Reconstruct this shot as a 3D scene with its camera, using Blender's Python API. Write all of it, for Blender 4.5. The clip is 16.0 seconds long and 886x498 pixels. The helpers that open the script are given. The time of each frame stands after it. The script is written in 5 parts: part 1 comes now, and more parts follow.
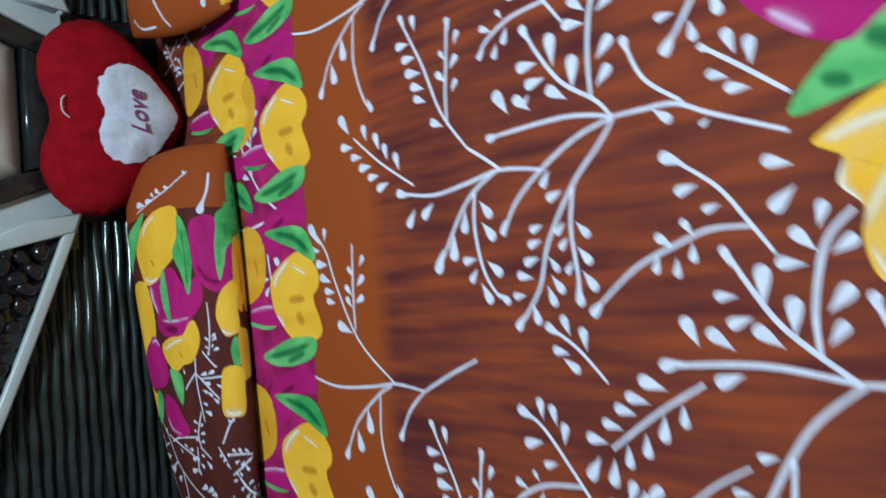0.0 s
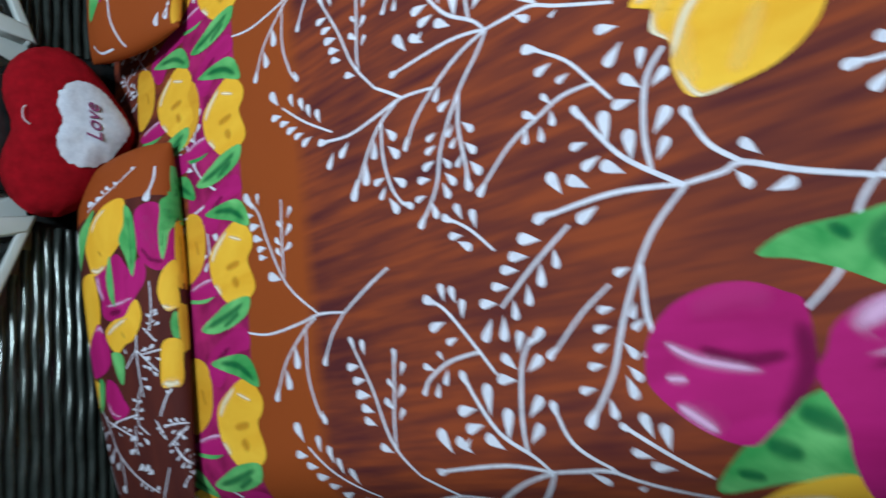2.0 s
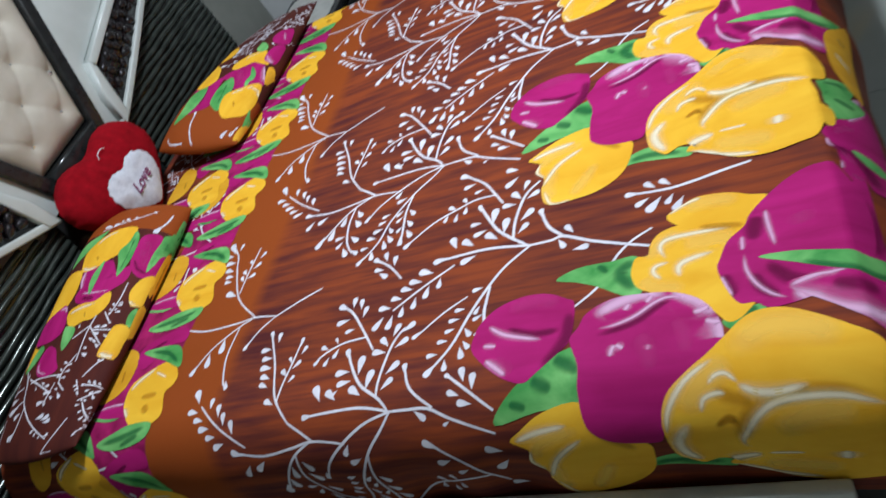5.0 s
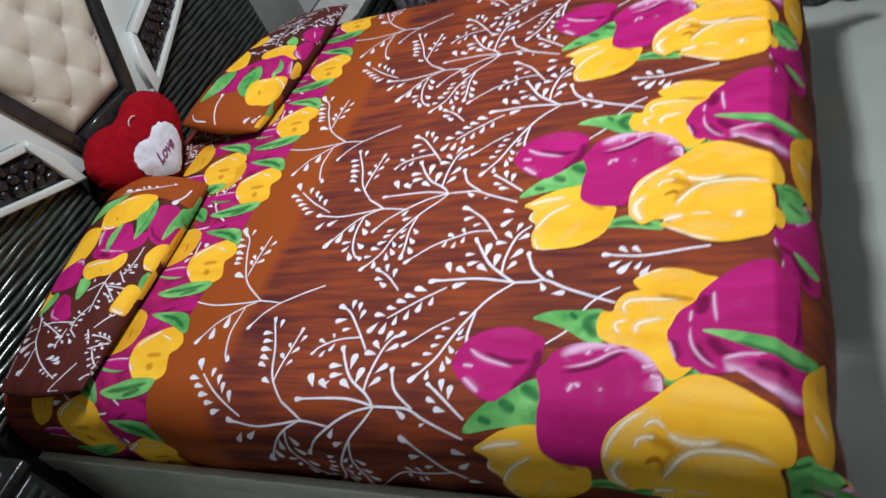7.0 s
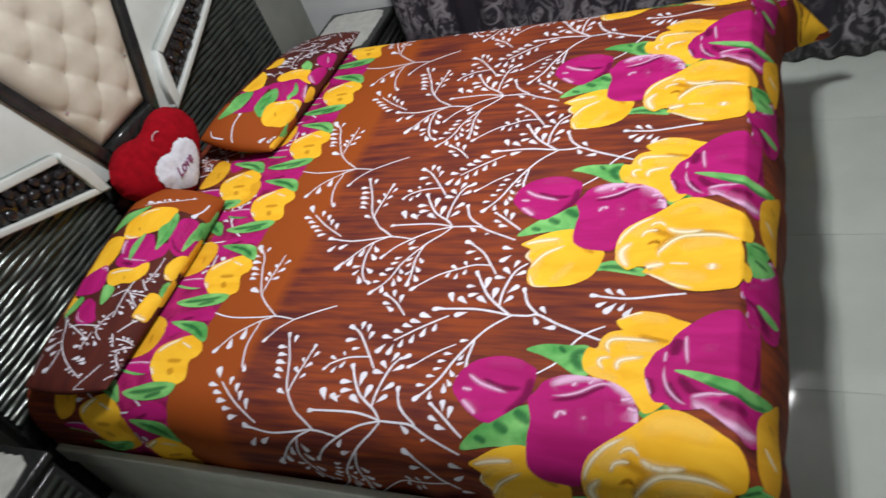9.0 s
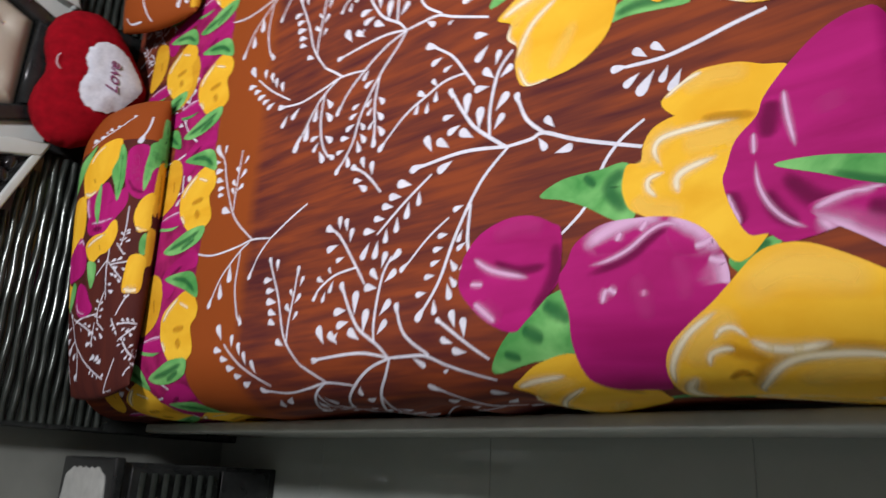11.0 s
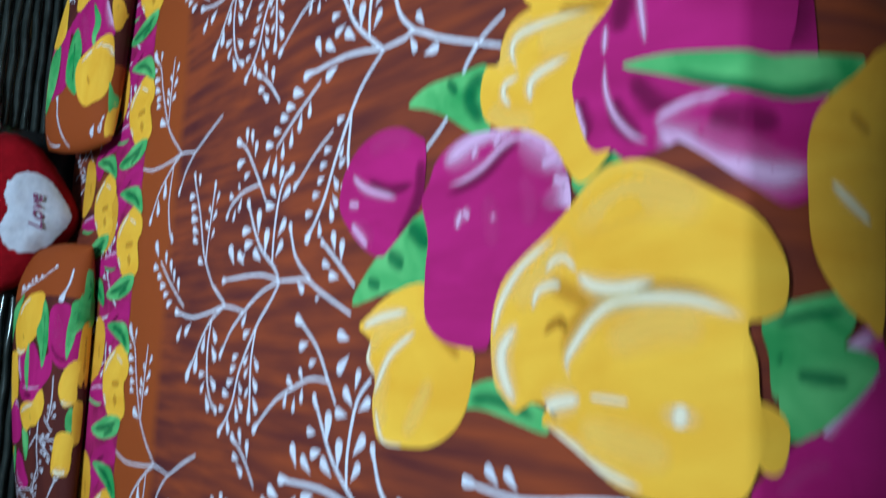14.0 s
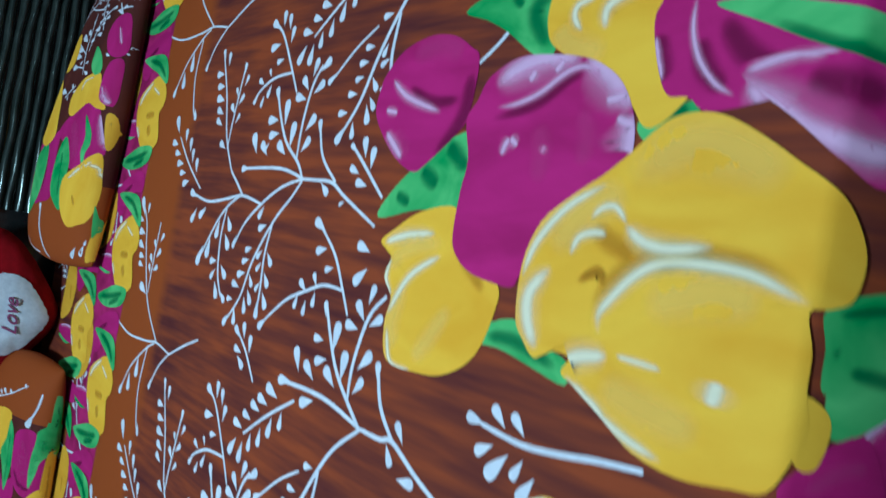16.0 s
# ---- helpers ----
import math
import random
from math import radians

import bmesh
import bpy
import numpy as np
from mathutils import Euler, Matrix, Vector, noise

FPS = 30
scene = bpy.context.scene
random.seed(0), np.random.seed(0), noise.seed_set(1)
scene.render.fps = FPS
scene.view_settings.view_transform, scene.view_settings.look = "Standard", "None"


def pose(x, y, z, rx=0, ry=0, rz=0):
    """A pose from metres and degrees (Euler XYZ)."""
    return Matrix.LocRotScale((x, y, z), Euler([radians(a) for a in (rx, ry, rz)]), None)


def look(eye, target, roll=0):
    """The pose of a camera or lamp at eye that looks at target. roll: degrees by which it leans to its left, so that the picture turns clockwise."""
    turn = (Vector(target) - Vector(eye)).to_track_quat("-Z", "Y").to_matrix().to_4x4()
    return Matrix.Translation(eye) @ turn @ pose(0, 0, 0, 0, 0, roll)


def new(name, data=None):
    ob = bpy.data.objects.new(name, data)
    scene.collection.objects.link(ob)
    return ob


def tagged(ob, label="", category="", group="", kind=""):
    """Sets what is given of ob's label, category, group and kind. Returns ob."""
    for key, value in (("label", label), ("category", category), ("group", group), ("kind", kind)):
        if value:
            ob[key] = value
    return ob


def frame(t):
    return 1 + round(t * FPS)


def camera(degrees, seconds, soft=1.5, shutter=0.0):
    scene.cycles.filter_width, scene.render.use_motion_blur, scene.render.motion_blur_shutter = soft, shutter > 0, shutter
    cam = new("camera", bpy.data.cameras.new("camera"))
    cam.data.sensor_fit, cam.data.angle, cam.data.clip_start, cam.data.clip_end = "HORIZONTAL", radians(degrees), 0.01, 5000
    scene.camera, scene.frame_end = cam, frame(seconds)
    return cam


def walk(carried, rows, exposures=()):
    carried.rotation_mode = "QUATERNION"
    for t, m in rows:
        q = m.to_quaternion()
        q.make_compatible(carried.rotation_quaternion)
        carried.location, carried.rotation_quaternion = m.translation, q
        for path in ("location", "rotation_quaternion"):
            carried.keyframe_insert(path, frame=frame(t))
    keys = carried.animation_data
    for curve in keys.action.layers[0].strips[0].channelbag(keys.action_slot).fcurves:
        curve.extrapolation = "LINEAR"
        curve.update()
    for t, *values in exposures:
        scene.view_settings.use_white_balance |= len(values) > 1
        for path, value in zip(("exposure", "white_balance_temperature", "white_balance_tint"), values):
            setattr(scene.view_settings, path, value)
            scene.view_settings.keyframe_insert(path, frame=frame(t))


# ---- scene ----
cam = camera(61.9, 16.0, shutter=0.9)
PATH = [
    (0, (-0.515, 0.531, 1.342), (-0.444, 1.931, -0.085), -92.4),
    (0.5, (-0.628, 0.452, 1.358), (-0.486, 1.862, -0.053), -92.2),
    (1, (-0.683, 0.463, 1.363), (-0.505, 1.932, 0.017), -87.4),
    (1.5, (-0.732, 0.469, 1.374), (-0.471, 1.87, -0.029), -83.9),
    (2, (-0.881, 0.424, 1.362), (-0.444, 1.71, -0.107), -82.9),
    (2.5, (-0.991, 0.354, 1.376), (-0.321, 1.635, -0.007), -73.4),
    (3, (-1.11, 0.297, 1.394), (-0.371, 1.543, 0.015), -68.9),
    (3.5, (-1.215, 0.243, 1.402), (-0.287, 1.444, 0.1), -58.5),
    (4, (-1.324, 0.238, 1.444), (-0.205, 1.371, 0.234), -47.0),
    (4.5, (-1.493, 0.248, 1.473), (-0.308, 1.327, 0.277), -40.4),
    (5, (-1.57, 0.236, 1.48), (-0.302, 1.179, 0.254), -38.0),
    (5.2, (-1.591, 0.224, 1.492), (-0.285, 1.166, 0.306), -37.5),
    (7.3, (-1.657, 0.171, 1.752), (-0.373, 1.006, 0.465), -24.8),
    (7.5, (-1.662, 0.164, 1.79), (-0.351, 0.968, 0.512), -23.0),
    (8, (-1.685, 0.148, 1.838), (-0.414, 0.977, 0.535), -24.2),
    (8.5, (-1.723, 0.152, 1.878), (-0.427, 0.915, 0.56), -21.3),
    (9, (-1.727, 0.155, 1.895), (-0.461, 0.982, 0.586), -23.5),
    (9.5, (-1.691, 0.166, 1.847), (-0.501, 1.089, 0.531), -29.6),
    (9.7, (-1.642, 0.169, 1.795), (-0.526, 1.139, 0.449), -34.7),
    (11.8, (-0.917, 0.073, 1.257), (-0.563, 1.494, -0.105), -82.5),
    (12, (-0.882, 0.08, 1.244), (-0.572, 1.518, -0.111), -84.4),
    (12.5, (-0.808, 0.058, 1.189), (-0.592, 1.493, -0.188), -85.5),
    (13, (-0.7, 0.002, 1.143), (-0.5, 1.53, -0.131), -84.0),
    (13.5, (-0.566, -0.047, 1.144), (-0.315, 1.439, -0.171), -81.6),
    (14, (-0.442, -0.049, 1.149), (-0.164, 1.421, -0.179), -80.7),
    (14.5, (-0.247, -0.017, 1.158), (0.028, 1.422, -0.203), -79.6),
    (15, (-0.096, -0.002, 1.138), (0.064, 1.488, -0.187), -80.9),
    (15.5, (0.088, -0.012, 1.149), (0.188, 1.461, -0.2), -77.8),
    (16, (0.216, 0.006, 1.138), (0.238, 1.491, -0.202), -79.2),
]
walk(cam, [(t, look(eye, target, roll)) for t, eye, target, roll in PATH],
     exposures=[(0, -0.15, 4950, -1), (0.5, -0.13, 4950, -1), (1.5, -0.10, 5350, 6), (2.5, -0.10, 4800, -6), (3.5, 0.00, 5250, 5), (4.0, 0.06, 5100, 3), (4.5, 0.12, 5450, 6), (5.0, 0.13, 5600, 9), (7.5, 0.23, 5950, 13), (9.7, 0.25, 6200, 14), (12.3, -0.14, 5650, 19), (13.0, -0.16, 5250, 8), (13.5, -0.20, 5000, 3), (14.0, -0.15, 4600, -2), (14.5, -0.20, 4250, -18), (15, -0.33, 3900, -25), (15.5, -0.40, 4200, -14), (16, -0.37, 4350, -13)])

# ---- light ----
world = bpy.data.worlds.new("room_air")
world.use_nodes = True
world.node_tree.nodes["Background"].inputs[0].default_value = (0.75, 0.85, 1.0, 1)
world.node_tree.nodes["Background"].inputs[1].default_value = 0.02
scene.world = world


def bulb_light(name, place, watts, radius):
    data = bpy.data.lights.new(name, "POINT")
    data.energy, data.shadow_soft_size, data.color = watts, radius, (1.0, 0.97, 0.92)
    ob = new(name, data)
    ob.location = place
    return ob


LAMPS = [(1.24, 0.13, 2.42), (1.24, -0.62, 2.42)]
for spot in LAMPS:
    bulb_light("bulb_light", (spot[0] - 0.09, spot[1], spot[2]), 4.5, 0.05)
# assumed overhead source, added to brighten bed and head end; never in view
panel = bpy.data.lights.new("added_ceiling_light", "AREA")
panel.shape, panel.size, panel.energy, panel.color = "DISK", 0.34, 55, (1.0, 0.98, 0.95)
panel_ob = new("added_ceiling_light", panel)
panel_ob.location = (-0.10, 0.90, 2.755)

# ---- numbers of the room ----
BED_H, BED_L, BED_R, BED_F, SOFT = 0.55, -1.04, 0.85, 0.14, 0.10
MID = -0.10                 # the middle of bed and headboard
REPEAT = 0.634              # width of one repeat of the print
HEAD_Y = 2.222


# ---- materials ----
def mat(name, colour, rough=0.5, metal=0.0, **more):
    m = bpy.data.materials.new(name)
    m.use_nodes = True
    b = m.node_tree.nodes["Principled BSDF"]
    b.inputs["Base Color"].default_value = (*colour, 1)
    b.inputs["Roughness"].default_value = rough
    b.inputs["Metallic"].default_value = metal
    for key, value in more.items():
        b.inputs[key.replace("_", " ")].default_value = value
    return m


def node(m, kind, **sets):
    n = m.node_tree.nodes.new(kind)
    for key, value in sets.items():
        if key in n.inputs:
            n.inputs[key].default_value = value
    return n


def wire(m, a, ai, b, bi):
    m.node_tree.links.new(a.outputs[ai], b.inputs[bi])


def ramp(m, stops):
    n = m.node_tree.nodes.new("ShaderNodeValToRGB")
    e = n.color_ramp.elements
    while len(e) < len(stops):
        e.new(0.5)
    for el, (at, c) in zip(e, stops):
        el.position, el.color = at, (*c, 1)
    return n


def mottled(name, c1, c2, scale, rough=0.5, bump=0.1, fine=300, metal=0.0, stretch=(1, 1, 1), uv=False, **more):
    """Two colours mixed by noise at one scale and a fine relief at another."""
    m = mat(name, c1, rough, metal, **more)
    b = m.node_tree.nodes["Principled BSDF"]
    tc = node(m, "ShaderNodeTexCoord")
    mp = node(m, "ShaderNodeMapping", Scale=stretch)
    wire(m, tc, "UV" if uv else "Object", mp, "Vector")
    n = node(m, "ShaderNodeTexNoise", Scale=scale, Detail=6.0, Roughness=0.6)
    wire(m, mp, 0, n, "Vector")
    r = ramp(m, [(0.3, c1), (0.7, c2)])
    wire(m, n, 0, r, 0)
    wire(m, r, 0, b, "Base Color")
    f = node(m, "ShaderNodeTexNoise", Scale=fine, Detail=3.0)
    wire(m, tc, "Object", f, "Vector")
    bp = node(m, "ShaderNodeBump", Strength=bump, Distance=0.002)
    wire(m, f, 0, bp, "Height")
    wire(m, bp, 0, b, "Normal")
    return m


def weave(m, strength=0.12):
    """The fine cloth relief shared by all printed cotton."""
    b = m.node_tree.nodes["Principled BSDF"]
    tc = node(m, "ShaderNodeTexCoord")
    f = node(m, "ShaderNodeTexNoise", Scale=900.0, Detail=2.0)
    g = node(m, "ShaderNodeTexNoise", Scale=14.0, Detail=3.0)
    wire(m, tc, "Object", f, "Vector")
    wire(m, tc, "Object", g, "Vector")
    add = node(m, "ShaderNodeMath")
    add.operation = "MULTIPLY_ADD"
    add.inputs[1].default_value = 6.0
    wire(m, g, 0, add, 0)
    wire(m, f, 0, add, 2)
    bp = node(m, "ShaderNodeBump", Strength=strength, Distance=0.0015)
    wire(m, add, 0, bp, "Height")
    wire(m, bp, 0, b, "Normal")


CLOTH_ROUGH = 0.75


def ground_cloth():
    """Dyed cotton: streaked maroon field, plain orange band, magenta border, by the print's own coordinates."""
    m = mat("printed_cotton", (0.13, 0.03, 0.02), CLOTH_ROUGH, Specular_IOR_Level=0.13)
    b = m.node_tree.nodes["Principled BSDF"]
    uv = node(m, "ShaderNodeUVMap")
    uv.uv_map = "print"
    sep = node(m, "ShaderNodeSeparateXYZ")
    wire(m, uv, 0, sep, 0)
    mp = node(m, "ShaderNodeMapping", Scale=(48, 4, 1))
    wire(m, uv, 0, mp, 0)
    s = node(m, "ShaderNodeTexNoise", Scale=1.0, Detail=3.0, Roughness=0.55)
    wire(m, mp, 0, s, "Vector")
    mp2 = node(m, "ShaderNodeMapping", Scale=(5, 4, 1))
    wire(m, uv, 0, mp2, 0)
    big = node(m, "ShaderNodeTexNoise", Scale=1.0, Detail=2.0)
    wire(m, mp2, 0, big, "Vector")
    mix = node(m, "ShaderNodeMath")
    mix.operation = "MULTIPLY_ADD"
    mix.inputs[1].default_value = 0.5
    wire(m, big, 0, mix, 0)
    wire(m, s, 0, mix, 2)
    field = ramp(m, [(0.53, (0.078, 0.0160, 0.0165)), (0.70, (0.140, 0.0302, 0.0158)), (0.90, (0.240, 0.0495, 0.0135))])
    wire(m, mix, 0, field, 0)
    # plain orange band near the head, fading into the streaks
    band = node(m, "ShaderNodeMapRange")
    band.inputs[1].default_value, band.inputs[2].default_value = 1.43, 1.475
    wire(m, sep, 1, band, 0)
    past = node(m, "ShaderNodeMapRange")
    past.inputs[1].default_value, past.inputs[2].default_value = 1.865, 1.86
    wire(m, sep, 1, past, 0)
    strip = node(m, "ShaderNodeMath")
    strip.operation = "MULTIPLY"
    wire(m, band, 0, strip, 0)
    wire(m, past, 0, strip, 1)
    c1 = m.node_tree.nodes.new("ShaderNodeMix")
    c1.data_type = "RGBA"
    c1.inputs[7].default_value = (0.27, 0.058, 0.008, 1)
    wire(m, strip, 0, c1, 0)
    m.node_tree.links.new(field.outputs[0], c1.inputs[6])
    edge = node(m, "ShaderNodeMapRange")
    edge.inputs[1].default_value, edge.inputs[2].default_value = 1.652, 1.658
    wire(m, sep, 1, edge, 0)
    both = node(m, "ShaderNodeMath")
    both.operation = "MULTIPLY"
    wire(m, edge, 0, both, 0)
    wire(m, past, 0, both, 1)
    pn = node(m, "ShaderNodeTexNoise", Scale=16.0, Detail=2.0)
    wire(m, uv, 0, pn, "Vector")
    pr = ramp(m, [(0.35, (0.20, 0.006, 0.062)), (0.65, (0.40, 0.016, 0.135))])
    wire(m, pn, 0, pr, 0)
    c2 = m.node_tree.nodes.new("ShaderNodeMix")
    c2.data_type = "RGBA"
    wire(m, both, 0, c2, 0)
    m.node_tree.links.new(c1.outputs[2], c2.inputs[6])
    m.node_tree.links.new(pr.outputs[0], c2.inputs[7])
    m.node_tree.links.new(c2.outputs[2], b.inputs["Base Color"])
    weave(m)
    return m


def dye(name, dark, light, scale=(42, 5, 1)):
    """A printed petal colour with soft veins along the print."""
    m = mat(name, light, CLOTH_ROUGH, Specular_IOR_Level=0.13)
    b = m.node_tree.nodes["Principled BSDF"]
    uv = node(m, "ShaderNodeUVMap")
    uv.uv_map = "print"
    mp = node(m, "ShaderNodeMapping", Scale=scale)
    wire(m, uv, 0, mp, 0)
    n = node(m, "ShaderNodeTexNoise", Scale=1.0, Detail=4.0, Roughness=0.55, Distortion=0.6)
    wire(m, mp, 0, n, "Vector")
    r = ramp(m, [(0.3, dark), (0.68, light)])
    wire(m, n, 0, r, 0)
    wire(m, r, 0, b, "Base Color")
    weave(m)
    return m


def soft_dye(name, colour, hard=1.0, most=1.0):
    """A brushed streak of dye whose edges fade into the cloth below."""
    m = dye(name, colour, colour)
    b = m.node_tree.nodes["Principled BSDF"]
    uv = node(m, "ShaderNodeUVMap")
    uv.uv_map = "brush"
    sep = node(m, "ShaderNodeSeparateXYZ")
    wire(m, uv, 0, sep, 0)
    a = node(m, "ShaderNodeMapRange")
    a.interpolation_type = "SMOOTHSTEP"
    a.inputs[1].default_value, a.inputs[2].default_value = 0.0, 0.9 / hard
    wire(m, sep, 0, a, 0)
    e = node(m, "ShaderNodeMapRange")
    e.interpolation_type = "SMOOTHSTEP"
    e.inputs[1].default_value, e.inputs[2].default_value = 0.0, 0.45
    wire(m, sep, 1, e, 0)
    k = node(m, "ShaderNodeMath")
    k.operation = "MULTIPLY"
    wire(m, a, 0, k, 0)
    wire(m, e, 0, k, 1)
    top = node(m, "ShaderNodeMath")
    top.operation = "MULTIPLY"
    top.inputs[1].default_value = most
    wire(m, k, 0, top, 0)
    wire(m, top, 0, b, "Alpha")
    return m


COTTON = ground_cloth()
MAROON = dye("maroon_cotton", (0.060, 0.014, 0.012), (0.098, 0.022, 0.014), (9, 5, 1))
DYES = {
    "white": dye("white_dye", (0.60, 0.60, 0.66), (0.74, 0.74, 0.80), (40, 40, 1)),
    "yellow": dye("yellow_dye", (0.76, 0.388, 0.012), (0.87, 0.520, 0.032), (16, 6, 1)),
    "amberflower": dye("deep_yellow_dye", (0.62, 0.30, 0.010), (0.74, 0.41, 0.024), (16, 6, 1)),
    "magenta": dye("magenta_dye", (0.31, 0.006, 0.110), (0.43, 0.012, 0.168), (22, 5, 1)),
    "leaf": dye("green_dye", (0.045, 0.25, 0.050), (0.23, 0.56, 0.17), (13, 9, 1)),
    "cream": soft_dye("cream_dye", (0.92, 0.84, 0.60), 1.0, 0.84),
    "glow": soft_dye("pale_yellow_dye", (0.95, 0.70, 0.14), 1.0, 0.40),
    "rose": soft_dye("rose_dye", (0.60, 0.05, 0.26), 1.0, 0.32),
    "amber": soft_dye("amber_dye", (0.46, 0.21, 0.004), 1.0, 0.40),
    "pink": soft_dye("pale_pink_dye", (0.82, 0.52, 0.75), 1.0, 0.74),
    "pink_haze": soft_dye("pink_haze_dye", (0.78, 0.36, 0.60), 1.0, 0.42),
    "cream_haze": soft_dye("cream_haze_dye", (0.93, 0.76, 0.34), 1.0, 0.42),
    "plum": soft_dye("plum_dye", (0.13, 0.003, 0.045), 1.0, 0.55),
    "dark": soft_dye("dark_green_dye", (0.010, 0.13, 0.04), 1.0, 0.55),
}
BLACK_GLOSS = mottled("black_lacquer", (0.011, 0.012, 0.012), (0.024, 0.025, 0.024), 30, 0.18, 0.05, 120)
RIB_GLOSS = mottled("ribbed_black_gloss", (0.030, 0.037, 0.031), (0.070, 0.081, 0.070), 20, 0.17, 0.06, 90, metal=0.5)
WHITE_PAINT = mottled("white_paint", (0.47, 0.51, 0.48), (0.56, 0.60, 0.57), 6, 0.28, 0.04, 60)
PAD_CLOTH = mottled("beige_leatherette", (0.43, 0.40, 0.32), (0.52, 0.48, 0.40), 9, 0.38, 0.10, 400)
CRYSTAL = mat("crystal_button", (0.85, 0.85, 0.85), 0.06, 0.9)
PEBBLE = mottled("dark_glossy_pebble", (0.006, 0.006, 0.007), (0.018, 0.015, 0.015), 9, 0.12, 0.25, 60)
PLUSH = mottled("red_plush", (0.19, 0.002, 0.006), (0.30, 0.003, 0.010), 40, 0.95, 0.9, 420, Specular_IOR_Level=0.1)
PLUSH_WHITE = mottled("white_plush", (0.52, 0.54, 0.60), (0.70, 0.72, 0.78), 60, 0.95, 0.9, 420, Specular_IOR_Level=0.1)
STITCH = mat("violet_thread", (0.19, 0.03, 0.11), 0.6)
THREAD = mat("white_thread", (0.7, 0.66, 0.68), 0.6)
TILE = mottled("polished_floor_tile", (0.35, 0.385, 0.345), (0.42, 0.455, 0.41), 3, 0.06, 0.006, 20)
GROUT = mottled("tile_grout", (0.32, 0.35, 0.315), (0.38, 0.41, 0.37), 40, 0.8, 0.2, 200)
WALL = mottled("painted_wall", (0.52, 0.545, 0.54), (0.60, 0.625, 0.62), 4, 0.7, 0.12, 150)
# darker tone than WALL, used on the north wall only
WALL_DIM = mottled("darker_wall_tone", (0.17, 0.18, 0.155), (0.23, 0.24, 0.21), 4, 0.7, 0.12, 150)
CEIL = mottled("white_ceiling", (0.70, 0.70, 0.68), (0.78, 0.78, 0.76), 4, 0.8, 0.1, 150)
RAIL = mottled("pale_bed_rail", (0.42, 0.43, 0.37), (0.54, 0.55, 0.48), 12, 0.35, 0.06, 120)
MARBLE = mottled("pale_marble_sheet", (0.36, 0.37, 0.34), (0.48, 0.49, 0.45), 22, 0.3, 0.05, 120)
MATTRESS = mottled("mattress_ticking", (0.45, 0.42, 0.38), (0.55, 0.52, 0.48), 20, 0.8, 0.2, 300)
GLOW = mat("lit_bulb", (1, 1, 1), 0.4, Emission_Color=(1, 0.97, 0.92, 1), Emission_Strength=25.0)
BULB_BASE = mottled("white_plastic", (0.7, 0.7, 0.68), (0.78, 0.78, 0.76), 20, 0.35, 0.03, 100)


def curtain_cloth():
    m = mottled("dark_damask_curtain", (0.005, 0.004, 0.008), (0.014, 0.011, 0.020), 12, 0.6, 0.15, 300)
    b = m.node_tree.nodes["Principled BSDF"]
    uv = node(m, "ShaderNodeUVMap")
    uv.uv_map = "print"
    v = node(m, "ShaderNodeTexVoronoi", Scale=5.0)
    v.feature = "SMOOTH_F1"
    n = node(m, "ShaderNodeTexNoise", Scale=9.0, Detail=5.0, Distortion=2.5)
    wire(m, uv, 0, v, "Vector")
    wire(m, uv, 0, n, "Vector")
    r = ramp(m, [(0.46, (0.030, 0.026, 0.034)), (0.56, (0.22, 0.205, 0.22)), (0.63, (0.30, 0.285, 0.30)), (0.70, (0.034, 0.030, 0.038))])
    wire(m, n, 0, r, 0)
    gate = ramp(m, [(0.38, (1, 1, 1)), (0.62, (0, 0, 0))])
    wire(m, v, 0, gate, 0)
    mix = m.node_tree.nodes.new("ShaderNodeMix")
    mix.data_type = "RGBA"
    mix.inputs[6].default_value = (0.022, 0.018, 0.026, 1)
    m.node_tree.links.new(gate.outputs[0], mix.inputs[0])
    m.node_tree.links.new(r.outputs[0], mix.inputs[7])
    m.node_tree.links.new(mix.outputs[2], b.inputs["Base Color"])
    return m


DAMASK = curtain_cloth()


# ---- building helpers ----
def part(name, bm, material, parent=None, label="", smooth=True):
    me = bpy.data.meshes.new(name)
    bm.to_mesh(me)
    bm.free()
    for k in (material if isinstance(material, (list, tuple)) else [material]):
        me.materials.append(k)
    if smooth:
        me.shade_smooth()
    ob = new(name, me)
    ob.parent = parent
    if label:
        tagged(ob, label)
    return ob


def thing(name, label, category, at=(0, 0, 0), group="", kind=""):
    ob = new(name)
    ob.location = at
    ob.empty_display_size = 0.05
    return tagged(ob, label, category, group, kind)


def box(x0, y0, z0, x1, y1, z1, bevel=0.004, seg=2):
    bm = bmesh.new()
    bmesh.ops.create_cube(bm, size=1, matrix=Matrix.Translation(((x0 + x1) / 2, (y0 + y1) / 2, (z0 + z1) / 2)) @ Matrix.Diagonal((x1 - x0, y1 - y0, z1 - z0, 1)))
    if bevel:
        bmesh.ops.bevel(bm, geom=bm.edges[:], offset=bevel, segments=seg, profile=0.6, affect="EDGES")
    return bm


